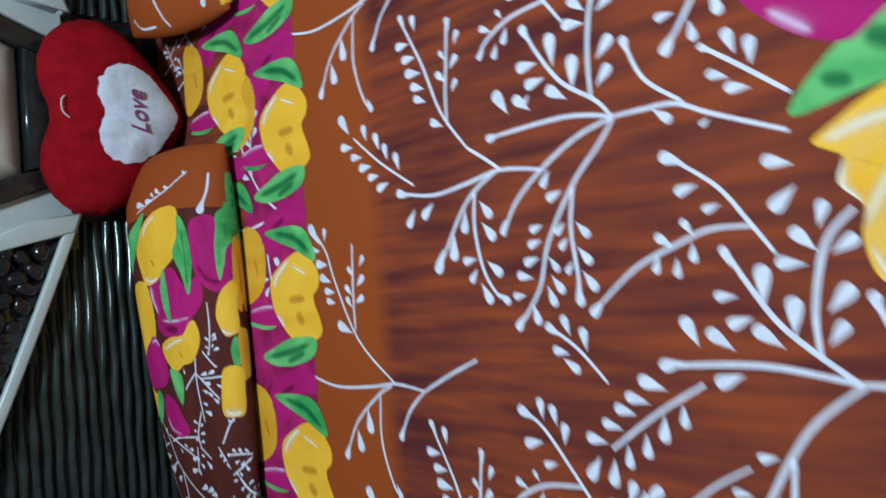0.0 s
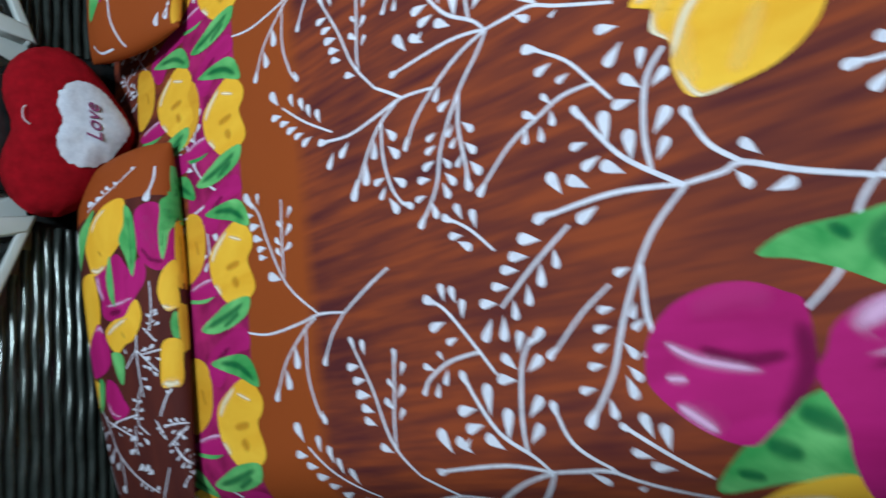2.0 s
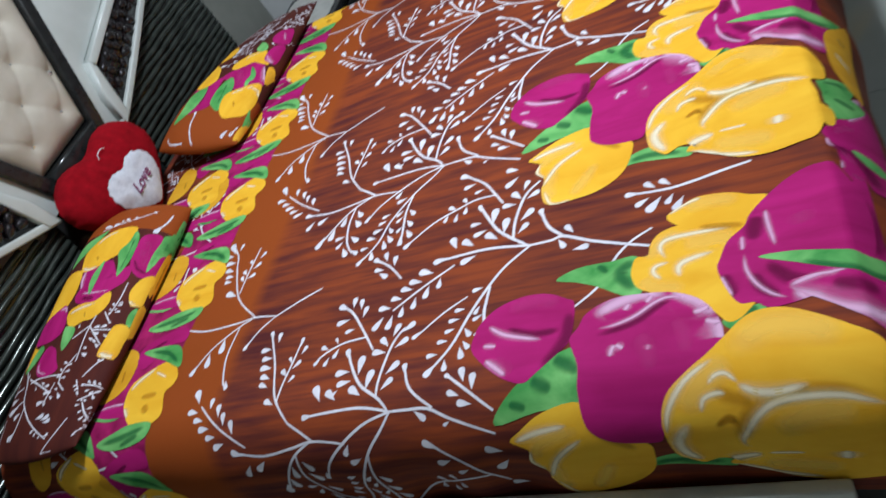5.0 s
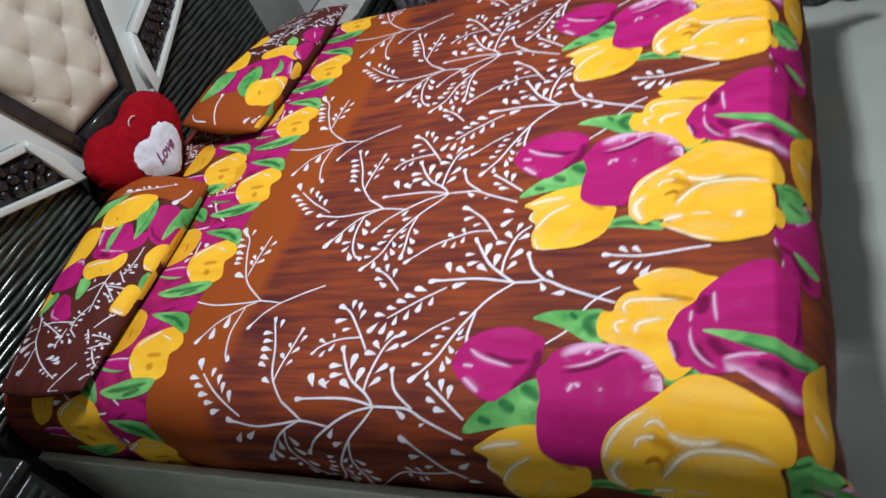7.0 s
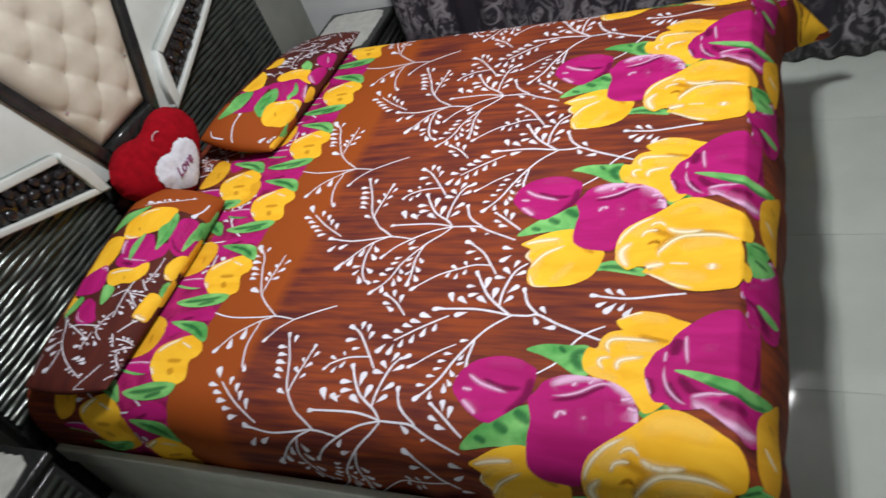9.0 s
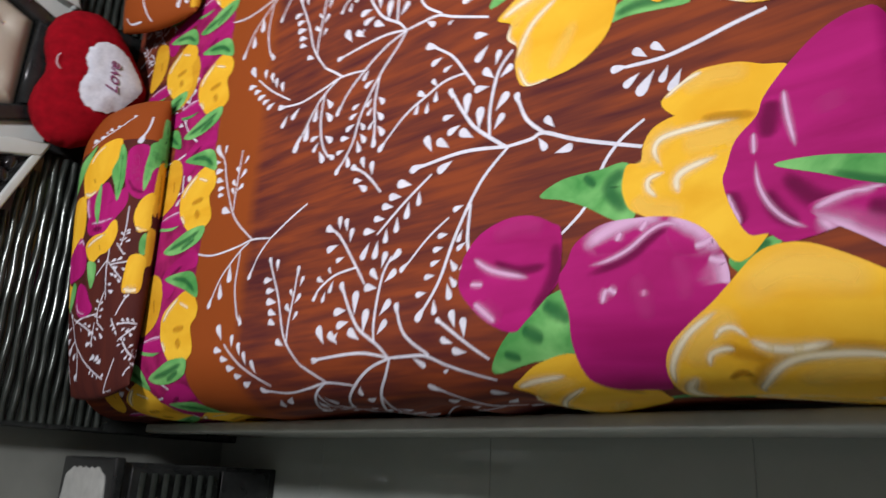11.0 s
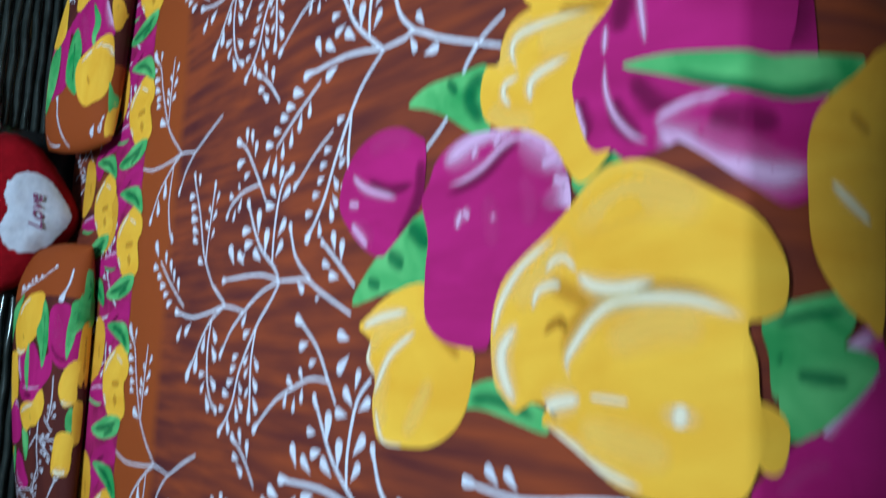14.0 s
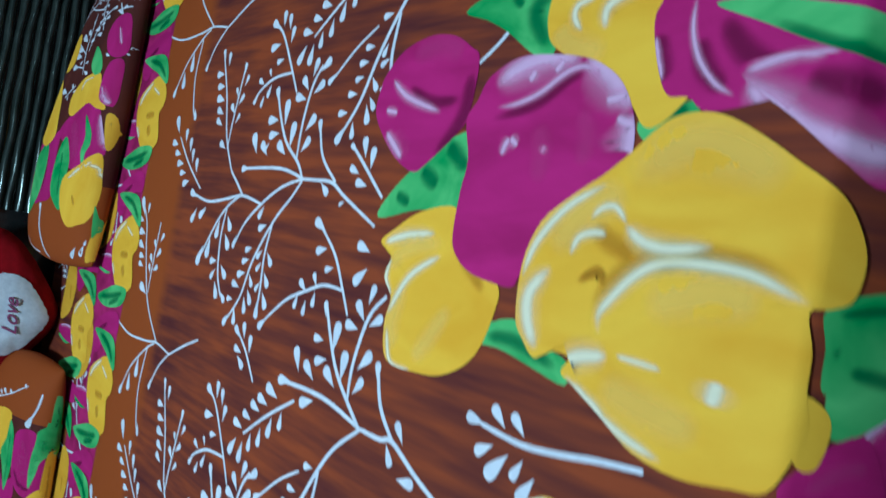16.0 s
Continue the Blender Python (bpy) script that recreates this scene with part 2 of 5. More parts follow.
def plate(outline, y0, y1, bevel=0.004):
    """A board standing in the plane of the headboard: outline of (x, z), from depth y0 (front) to y1."""
    bm = bmesh.new()
    front = [bm.verts.new((x, y0, z)) for x, z in outline]
    back = [bm.verts.new((x, y1, z)) for x, z in outline]
    bm.faces.new(front)
    bm.faces.new(back[::-1])
    n = len(outline)
    for i in range(n):
        bm.faces.new((front[i], back[i], back[(i + 1) % n], front[(i + 1) % n]))
    bmesh.ops.recalc_face_normals(bm, faces=bm.faces[:])
    if bevel:
        rim = [e for e in bm.edges if all(abs(v.co.y - y0) < 1e-6 for v in e.verts)]
        bmesh.ops.bevel(bm, geom=rim, offset=bevel, segments=2, profile=0.6, affect="EDGES")
    return bm


def spline(pts, closed=False, steps=5):
    """Catmull-Rom through the control points."""
    n, out = len(pts), []
    for i in range(n if closed else n - 1):
        if closed:
            a, b, c, d = (pts[(i + k - 1) % n] for k in range(4))
        else:
            a, b, c, d = (pts[min(max(i + k - 1, 0), n - 1)] for k in range(4))
        for s in range(steps):
            t = s / steps
            out.append(tuple(0.5 * (2 * q + (r - p) * t + (2 * p - 5 * q + 4 * r - w) * t * t + (3 * q - p - 3 * r + w) * t ** 3) for p, q, r, w in zip(a, b, c, d)))
    if not closed:
        out.append(tuple(pts[-1]))
    return out


# ---- the cloths that carry the print ----
def fold(d, r):
    """How far out and how far down a cloth lies, d past the start of a rounded edge."""
    if d <= 0:
        return d, 0.0
    if d < r * math.pi / 2:
        return r * math.sin(d / r), r * (1 - math.cos(d / r))
    return r, r + d - r * math.pi / 2


CREASE, SLOPE, RUN = 0.014, radians(40), 0.213


def foot_fold(d):
    """The foot edge: a crease of 40 degrees, then a slow roll to the upright. Gives out, down and the slope."""
    if d <= 0:
        return d, 0.0, 0.0
    r1, r2 = CREASE / SLOPE, RUN / (math.pi / 2 - SLOPE)
    t = SLOPE * min(d / CREASE, 1.0)
    o, z = r1 * math.sin(t), r1 * (1 - math.cos(t))
    if d > CREASE:
        t = min(SLOPE + (d - CREASE) / r2, math.pi / 2)
        o, z = o + r2 * (math.sin(t) - math.sin(SLOPE)), z + r2 * (math.cos(SLOPE) - math.cos(t))
    return o, z + max(0.0, d - CREASE - RUN), t


def sheet_at(u, v, h=0.0):
    """A point of the bedsheet by the print's own coordinates, h above the cloth."""
    fr = SOFT
    rs = 0.13
    oy, dy, slope = foot_fold(BED_F + fr - v)
    ol, dl = fold(BED_L + rs - u, rs)
    orr, dr = fold(u - (BED_R - rs), rs)
    side, ds = (ol, dl) if dl > 0 else (orr, dr)
    x = u if ds == 0 else ((BED_L + rs - ol) if dl > 0 else (BED_R - rs + orr))
    y = v if dy == 0 else BED_F + fr - oy
    z = BED_H - max(ds, dy)
    wob = noise.noise((u * 3.1, v * 2.3, 0.3)) * 0.0035 + noise.noise((u * 9, v * 5, 4.0)) * 0.0012
    n = Vector((0, 0, 1))
    if ds > 0:
        a = min(ds / rs, 1.0)
        n = Vector(((-1 if dl > 0 else 1) * a, 0, 1 - a * 0.999))
        x += (-1 if dl > 0 else 1) * 0.006 * a * math.sin(v * 23 + 2 * math.sin(v * 7)) * min(1, ds / 0.15)
    if dy > 0:
        a = math.sin(slope)
        n = n + Vector((0, -a, 0)) - Vector((0, 0, 0.999 - 0.999 * math.cos(slope))) * n.z
        y -= 0.006 * a * math.sin(u * 19 + 2 * math.sin(u * 6)) * min(1, dy / 0.15)
    if ds > 0.05 and dy > 0.05:                       # the gathered corner stands off
        k = min(ds, dy)
        x += (-1 if dl > 0 else 1) * 0.25 * k
        y -= 0.55 * k
    n.normalize()
    return Vector((x, y, z + wob)) + n * h


PRINTS = []


def sprig(name, u, v, width, stems, leaves):
    """A white twig of the print round (u, v): stems of control points and leaflets (round end, pointed end), in millimetres."""
    PRINTS.append(("sprig", "white", u, v, width / 1000, stems, leaves))


def bloom(name, colour, u, v, outline, strokes):
    """A printed flower or leaf round (u, v): its outline and brushed streaks (dye, width, line), in millimetres."""
    PRINTS.append((name, colour, u, v, 0, outline, strokes))


sprig("k", -0.305, 1.462, 4.0,
      [[(32, 36), (-19, -27), (-67, -103)]],
      [(75, 70, 40, 47), (49, 10, 21, 4), (30, -18, 1, -27), (9, -39, -19, -45), (-10, -64, -39, -72), (22, 71, 17, 39), (1, 46, -3, 17), (-21, 27, -21, -5), (-40, 5, -39, -23), (-62, -16, -54, -46)])
sprig("c", -0.446, 1.252, 5.0,
      [[(67, 147), (53, 68), (61, -4), (71, -68), (60, -142)], [(71, -68), (90, -42), (112, -9)], [(70, -58), (48, -17), (14, 16), (-63, 66)], [(48, -17), (-7, -13), (-70, -26), (-107, -50)]],
      [(-65, 68, -28, 51), (-10, 7, 24, 3), (-48, 32, -9, 28), (8, -45, 33, -25), (-24, -49, 2, -27), (-74, -57, -54, -32), (-52, 13, -49, -14), (-82, 2, -63, -14), (-113, -34, -84, -18), (-114, -67, -99, -46), (-106, -75, -104, -97), (10, 125, 37, 107), (21, 92, 42, 66), (67, 147, 58, 116)])
sprig("cu", -0.832, 1.305, 4.5,
      [[(91, 61), (10, 19), (-72, -14), (-136, -62)], [(62, -41), (5, -34), (-50, -27), (-96, -27)]],
      [(47, 72, 46, 42), (23, 60, 22, 30), (1, 55, -5, 21), (-21, 45, -31, 16), (-41, 40, -52, 14), (-84, 7, -96, -19), (95, 61, 75, 49), (87, 32, 61, 29), (38, -60, 18, -50), (3, -55, -15, -38), (-32, -51, -49, -39), (16, -21, 0, -32), (-14, -11, -32, -30), (62, -41, 39, -42)])
sprig("m", -0.445, 1.075, 5.0,
      [[(107, -75), (92, -19), (62, 36), (23, 85), (-20, 111)], [(107, -75), (77, -51), (34, -9), (-36, 36), (-98, 57), (-151, 99)], [(34, -9), (-20, 0), (-80, -5), (-122, -6)], [(107, -75), (121, -1), (117, 128)], [(107, -75), (107, -112), (105, -155), (85, -196), (51, -275)]],
      [(-21, 113, 2, 106), (36, 41, 58, 27), (-152, 101, -130, 84), (19, 34, 28, 8), (-20, 65, -13, 43), (-40, 70, -33, 47), (-63, 79, -56, 52), (-78, 92, -83, 65), (-28, 24, -13, 8), (-48, 19, -33, 5), (-80, 12, -64, -1), (-76, 24, -56, 38), (-104, 19, -81, 36), (-121, 34, -94, 43), (-145, 63, -117, 70), (-35, -26, -15, -8), (-69, -26, -47, -8), (-103, -31, -78, -13), (-122, -6, -92, -3), (116, 130, 118, 104), (149, 63, 163, 49), (87, -148, 104, -126), (74, -182, 80, -195)])
sprig("n", -0.615, 1.093, 4.5,
      [[(22, 31), (-7, -12), (-49, -52)]],
      [(24, 35, 8, 12), (35, 7, 9, -2), (19, -22, -10, -25), (-9, 26, -14, 0), (-36, -12, -20, 12)])
sprig("q", -0.489, 0.913, 4.8,
      [[(89, 21), (49, -32), (5, -65), (-30, -89)], [(1, -70), (2, -21), (-12, 20), (-35, 74), (-74, 124)]],
      [(92, 31, 78, 0), (47, 16, 54, -12), (23, -15, 29, -36), (15, -89, 39, -116), (-40, -89, -43, -120), (-91, 142, -71, 121), (15, 11, -3, -1), (0, 45, -15, 23), (-33, 1, -10, 0), (-49, 22, -26, 20), (-43, 49, -21, 43), (68, -84, 60, -115)])
sprig("r", -0.597, 0.785, 6.0,
      [[(-56, -32), (-50, -22), (-2, 36), (46, 70), (87, 93)], [(-30, 4), (20, 5), (85, -10), (117, -39)], [(-56, -32), (-40, 64), (-44, 184)], [(-52, -102), (-18, -68), (30, -49)], [(-56, -32), (-56, -77), (-52, -102), (-80, -160), (-119, -261)]],
      [(89, 95, 66, 88), (66, 54, 22, 56), (31, 25, -10, 27), (35, 108, 35, 82), (3, 96, 12, 67), (0, 68, -21, 38), (12, 148, -21, 132), (-3, 120, -24, 91), (127, -12, 100, -4), (101, 21, 77, -2), (89, -39, 73, -13), (41, -31, 14, -6), (5, -23, -19, -4), (-44, 182, -39, 148), (-62, 116, -50, 82), (34, -48, 8, -54), (-27, -104, -49, -121), (-81, -105, -57, -91), (-88, -151, -91, -120)])
sprig("x", -0.739, 0.584, 5.0,
      [[(63, -65), (45, -32), (21, -7), (-3, 7), (-46, 29), (-79, 68)]],
      [])
sprig("t", -0.814, 0.864, 6.0,
      [[(161, -114), (122, -66), (79, -35), (18, -3), (-44, 23), (-100, 64)], [(80, -39), (25, -35), (-7, -38), (-28, -22)]],
      [(-102, 66, -76, 46), (77, -2, 81, -25), (37, 29, 37, 6), (14, 38, 16, 15), (-10, 42, -5, 21), (-30, 54, -30, 31), (-58, 71, -57, 47), (20, -15, 39, -24), (7, -14, 17, -33), (-27, -14, -7, 1), (-54, -15, -35, 0), (-74, -4, -46, 4), (-95, 27, -70, 31)])
sprig("u", -0.793, 0.934, 4.0,
      [[(45, -63), (16, -16), (-29, 35)]],
      [(-32, 43, -17, 24)])
sprig("v", -0.723, 1.012, 5.0,
      [[(63, -97), (24, -33), (-23, 30)]],
      [(65, -15, 54, -51), (44, 5, 37, -27), (29, 22, 22, -8), (9, 41, 3, 13), (-11, 66, -16, 35), (12, -69, 39, -69), (-7, -41, 25, -45), (-28, -18, 1, -19), (-43, 7, -15, 7), (-68, 32, -34, 27), (-64, 67, -34, 48)])
sprig("w", -0.780, 1.156, 4.8,
      [[(74, 28), (51, -9), (-10, -58), (-55, -91)], [(-20, -65), (-26, -6), (-47, 38), (-66, 51)]],
      [(75, 31, 60, 2), (90, -6, 62, -9), (82, -25, 55, -31), (59, -45, 31, -41), (27, 24, 33, -8), (1, -6, 6, -29), (-68, 53, -51, 40), (-9, 14, -23, 5), (-25, 46, -35, 25), (-74, 25, -53, 18), (-58, 7, -35, -2)])
sprig("y", -0.882, 1.069, 5.5,
      [[(60, 59), (23, 42), (-30, 4), (-65, -45), (-90, -66)], [(-63, -39), (-6, -39), (55, -49), (88, -69)]],
      [(59, 61, 33, 49), (36, 17, -8, 15), (-1, -16, -45, -12), (4, 73, 4, 38), (-23, 61, -18, 28), (-34, 27, -54, -3), (-19, 115, -54, 94), (-34, 82, -56, 56), (96, -90, 77, -64), (99, -54, 70, -45), (71, -18, 49, -40), (41, -5, 35, -38), (61, -82, 43, -55), (9, -74, -16, -50), (-26, -69, -49, -47)])
sprig("yy", -0.936, 0.965, 5.0,
      [[(-37, -54), (-11, -19), (12, -1), (52, 14)]],
      [(56, 15, 31, 8)])
sprig("z", -0.940, 0.855, 5.0,
      [[(21, 28), (-5, -6), (-49, -60)]],
      [(23, 32, 12, 15), (33, 1, 4, -7), (19, -24, -12, -23), (-10, 25, -19, 1), (-30, 6, -35, -22)])
sprig("a", -0.632, 1.513, 4.2,
      [[(-44, 164), (-63, 80), (-59, -18), (-52, -74), (-60, -139)], [(-62, -139), (-32, -201), (-9, -257)], [(-62, -139), (-95, -102), (-142, -77)], [(-52, -74), (19, 11), (118, 64), (176, 87), (223, 128)], [(35, 17), (100, 16), (182, 9)], [(-56, -64), (-73, -29), (-124, 33), (-189, 69)], [(-73, -34), (-149, -29), (-216, -49), (-236, -67)]],
      [(-142, -77, -118, -86), (226, 131, 187, 102), (216, 86, 192, 88), (181, 132, 177, 102), (155, 118, 151, 83), (131, 108, 120, 76), (105, 96, 102, 67), (88, 92, 83, 66), (46, 64, 30, 25), (160, -19, 142, -4), (127, -15, 109, 6), (92, -11, 81, 13), (143, 26, 126, 12), (112, 36, 94, 19), (92, 35, 73, 21), (-188, 69, -159, 56), (-171, 25, -133, 32), (-137, -3, -95, 1), (-239, -67, -215, -57)])
sprig("e", -0.596, 0.489, 6.0,
      [[(10, 56), (5, -1), (10, -48), (18, -93), (24, -141)]],
      [(13, 79, 10, 50), (33, 43, 14, 22), (32, 15, 13, -5), (-21, 59, -6, 34), (-41, 38, -9, 12), (-32, 4, -9, -8), (-50, -9, -21, -26)])
bloom("leaf", "leaf", -0.768, 0.599,
      [(16, 92), (34, 52), (34, -9), (34, -52), (-5, -65), (-53, -59), (-45, -29), (-17, 14), (2, 53)],
      [("dark", 14, [(26, -52), (3, -24), (-41, -52)]),
       ("dark", 8, [(31, 17), (10, -4)])])
bloom("leaf", "leaf", 0.304, 0.699,
      [(-51, 98), (-8, 71), (41, 6), (64, -55), (19, -76), (-30, -60), (-35, 17)],
      [("dark", 14, [(16, 26), (-4, -12)]),
       ("dark", 14, [(49, -14), (19, -61)]),
       ("dark", 10, [(-19, 68), (-28, 36)])])
bloom("leaf", "leaf", 0.137, 0.513,
      [(-9, 85), (15, 53), (28, 10), (10, -29), (0, -64), (-23, -66), (-15, -20), (-6, 31)],
      [("dark", 10, [(3, 50), (6, 5), (-10, -56)])])
bloom("leaf", "leaf", -0.891, 0.383,
      [(-3, 34), (12, -1), (18, -31), (-3, -18), (-22, 18)],
      [("dark", 9, [(-3, 22), (12, -19)])])
bloom("leaf", "leaf", -0.420, 0.189,
      [(15, 34), (32, 2), (39, -48), (4, -39), (-27, -5), (-49, 26), (-15, 30)],
      [("dark", 5, [(11, 26), (19, -2), (25, -42)]),
       ("dark", 6, [(-19, 26), (-14, 4), (-4, -25)])])
bloom("tulip", "yellow", -0.665, 0.415,
      [(7, 79), (29, 45), (37, 23), (31, -23), (16, -56), (3, -86), (-33, -74), (-46, -13), (-25, 41), (-19, 62)],
      [("glow", 40, [(14, 52), (24, 13), (11, -45)]),
       ("cream", 7, [(9, 76), (27, 45), (33, 19)])])
bloom("tulip", "yellow", -0.786, 0.462,
      [(101, 0), (94, 42), (72, 60), (47, 65), (48, 85), (23, 93), (-2, 90), (-24, 75), (-54, 18), (-76, -16), (-92, -36), (-110, -50), (-112, -64), (-96, -84), (-56, -106), (63, -114), (85, -60)],
      [("glow", 40, [(36, 67), (70, 43), (84, 8)]),
       ("glow", 40, [(1, 76), (-24, 55), (-36, 2)]),
       ("glow", 50, [(55, 10), (56, -35), (52, -81)]),
       ("cream", 9, [(28, 32), (55, 44), (71, 38), (76, 17), (75, -36), (72, -73)]),
       ("cream", 8, [(-11, 41), (6, 55), (20, 52), (24, 28)]),
       ("cream", 11, [(-13, 12), (9, 15), (21, -1), (29, -44)]),
       ("amber", 16, [(87, -18), (79, -60), (71, -93)])])
bloom("tulip", "magenta", -0.857, 0.748,
      [(38, 83), (67, 53), (82, 3), (78, -43), (60, -78), (43, -96), (-22, -93), (-46, -77), (-82, -33), (-95, -7), (-77, 35), (-44, 73), (-15, 94), (15, 92)],
      [("rose", 40, [(56, 34), (69, -24), (53, -70)]),
       ("rose", 30, [(-43, 48), (-78, 8)]),
       ("plum", 30, [(32, -85), (-24, -85), (-81, -44)]),
       ("plum", 18, [(18, 30), (-4, -20), (-3, -75)]),
       ("pink", 8, [(29, 67), (3, 28), (-19, -44)]),
       ("pink", 7, [(-13, 72), (-17, 44)]),
       ("pink", 10, [(-42, 64), (-79, 19)])])
bloom("tulip", "yellow", 0.165, 0.675,
      [(57, 104), (75, 82), (102, 34), (110, -35), (56, -82), (31, -118), (8, -121), (-39, -108), (-67, -84), (-85, -47), (-90, -5), (-91, 34), (-79, 56), (-40, 66), (-11, 62), (14, 84), (41, 77)],
      [("glow", 40, [(-73, 36), (-41, 56), (12, 38)]),
       ("glow", 30, [(-79, 1), (-47, -22), (-1, -50)]),
       ("glow", 30, [(22, 75), (54, 49), (69, -21)]),
       ("cream", 11, [(56, 97), (70, 56), (78, -3)]),
       ("cream", 9, [(-35, 65), (20, 34), (54, -20)]),
       ("cream", 8, [(-10, 66), (14, 80), (40, 76)]),
       ("cream", 6, [(-45, 60), (-88, 40), (-89, -2)]),
       ("amber", 20, [(76, -29), (47, -66), (20, -100)])])
bloom("tulip", "magenta", 0.331, 0.548,
      [(50, 109), (74, 95), (100, 81), (120, 40), (120, -6), (112, -58), (95, -93), (73, -114), (43, -128), (14, -131), (-4, -122), (-60, -80), (-114, -24), (-133, -12), (-133, 18), (-126, 58), (-110, 84), (-88, 96), (-35, 97), (3, 94)],
      [("plum", 16, [(51, 67), (59, 25), (70, -7), (91, -39), (96, -60)]),
       ("pink", 28, [(89, 71), (109, 30), (118, -10), (119, -58)]),
       ("pink", 30, [(119, -58), (109, -86), (86, -111), (56, -129)]),
       ("pink", 30, [(56, -129), (30, -143), (12, -136)]),
       ("pink", 6, [(64, 63), (67, 32), (78, -1), (98, -33), (103, -57), (92, -85)]),
       ("pink", 10, [(75, -119), (68, -102), (66, -89)]),
       ("pink", 10, [(40, -132), (44, -117), (49, -106)]),
       ("pink", 9, [(113, -28), (99, -18)])] + [
       ("pink", 9, [(104, 10), (91, 17)]),
       ("pink", 8, [(29, 32), (21, 37), (8, 41)]),
       ("pink", 8, [(29, 32), (20, 18)]),
       ("pink", 7, [(21, -21), (11, -19)]),
       ("rose", 30, [(44, -6), (15, -17), (-23, -21)]),
       ("rose", 26, [(61, -61), (29, -75), (-3, -73)])])
bloom("tulip", "magenta", -0.111, 0.201,
      [(73, 30), (88, 6), (95, -22), (22, -25), (-54, -28), (-94, -27), (-95, 7), (-51, 29), (16, 34)],
      [("plum", 60, [(62, 13), (-1, -6), (-65, 0)])])
bloom("tulip", "magenta", 0.051, 0.206,
      [(50, 21), (25, 25), (5, 25), (-2, 13), (-26, 10), (-50, 10), (-73, -7), (-84, -28), (-23, -25), (39, -23), (80, -21), (60, -2)],
      [("plum", 40, [(41, 10), (14, 5), (-11, -13)]),
       ("pink", 8, [(49, 21), (25, 25), (6, 24), (1, 14)]),
       ("pink", 6, [(-28, 10), (-48, 10)]),
       ("rose", 12, [(-1, 8), (-20, -9), (-36, -26)]),
       ("rose", 10, [(-56, -2), (-63, -27)])])
bloom("tulip", "magenta", -0.742, 0.321,
      [(-54, 97), (-33, 91), (-1, 78), (24, 51), (47, 41), (75, 17), (99, -10), (114, -33), (122, -54), (124, -74), (114, -97), (36, -134), (-64, -124), (-116, -79), (-143, 18), (-129, 48), (-126, 70), (-96, 86)],
      [("plum", 30, [(-64, 88), (-95, 87), (-119, 78)]),
       ("plum", 24, [(-73, 47), (-103, 36), (-125, 12)]),
       ("pink", 5, [(-32, 56), (-64, 55), (-94, 44), (-118, 24), (-130, 3)]),
       ("pink", 5, [(-70, 95), (-95, 93), (-119, 81)]),
       ("pink", 7, [(-115, -2), (-103, -25), (-98, -55), (-96, -79)]),
       ("pink", 16, [(-117, -3), (-136, -23), (-157, -50), (-166, -75)])] + [
       ("plum", 26, [(-57, 28), (-94, -3), (-107, -36)]),
       ("rose", 34, [(-126, -16), (-132, -45), (-138, -72)]),
       ("plum", 14, [(-135, -30), (-150, -58)]),
       ("pink", 6, [(51, 17), (20, 16), (-31, 9)]),
       ("plum", 30, [(42, 31), (18, 36), (-12, 41)]),
       ("pink", 5, [(4, 56), (-27, 57)]),
       ("rose", 40, [(31, -30), (4, -35)])])
bloom("tulip", "magenta", -0.248, 0.226,
      [(32, 100), (45, 60), (40, 7), (47, -55), (-3, -67), (-43, -57), (-61, -28), (-47, 0), (-11, 44)],
      [("plum", 30, [(24, 43), (16, 11), (9, -24)]),
       ("pink", 9, [(30, 95), (41, 64), (47, 29)]),
       ("pink", 24, [(32, 97), (4, 77), (-17, 34), (-35, -15), (-26, -51)]),
       ("rose", 24, [(14, 58), (-7, 20), (-18, -24)])])
bloom("leaf", "leaf", -0.180, 0.238,
      [(27, 119), (26, 70), (12, 9), (0, -43), (6, -107), (-19, -94), (-37, -42), (-19, 20), (4, 70)],
      [("dark", 9, [(8, 70), (-22, 5), (-32, -42), (-14, -95)])])
bloom("tulip", "amberflower", -0.296, 0.152,
      [(44, 30), (74, 19), (102, -9), (124, -52), (-102, -38), (-108, -16), (-85, 10), (-49, 28), (-1, 31)],
      [("cream", 7, [(10, 11), (-8, -9), (-25, -31)]),
       ("amber", 12, [(71, -7), (54, -30)])])
bloom("tulip", "magenta", -0.476, 0.160,
      [(-8, 35), (20, 24), (48, -1), (68, -41), (-33, -40), (-42, -3), (-54, 26)],
      [("rose", 30, [(-16, 11), (21, -21)]),
       ("pink", 18, [(-12, 32), (15, 24), (44, -1), (66, -41)])])
bloom("tulip", "magenta", -0.556, 0.160,
      [(-6, 48), (41, 33), (85, -2), (125, -56), (-71, -48), (-106, 2), (-68, 22)],
      [("pink", 7, [(31, 37), (65, 14), (118, -42)]),
       ("plum", 0, [(-13, 51), (-16, 22), (-87, -25), (-106, 2), (-68, 22)])])
bloom("leaf", "leaf", -0.594, 0.152,
      [(16, 38), (13, 2), (-2, -38), (-18, -19), (-9, 15)],
      [])
bloom("leaf", "leaf", -0.457, 0.175,
      [(28, 31), (32, -21), (16, -51), (-37, 6), (-39, 35)],
      [("dark", 8, [(8, 26), (3, -24)])])
bloom("tulip", "magenta", 0.095, 0.199,
      [(-9, 36), (14, 22), (33, 4), (42, -25), (-7, -44), (-38, -13), (-36, 22)],
      [("rose", 16, [(-9, 18), (13, -4), (21, -29)])])
bloom("tulip", "yellow", 0.135, 0.220,
      [(24, 17), (22, -4), (5, -15), (-27, -8), (-24, 9)],
      [])
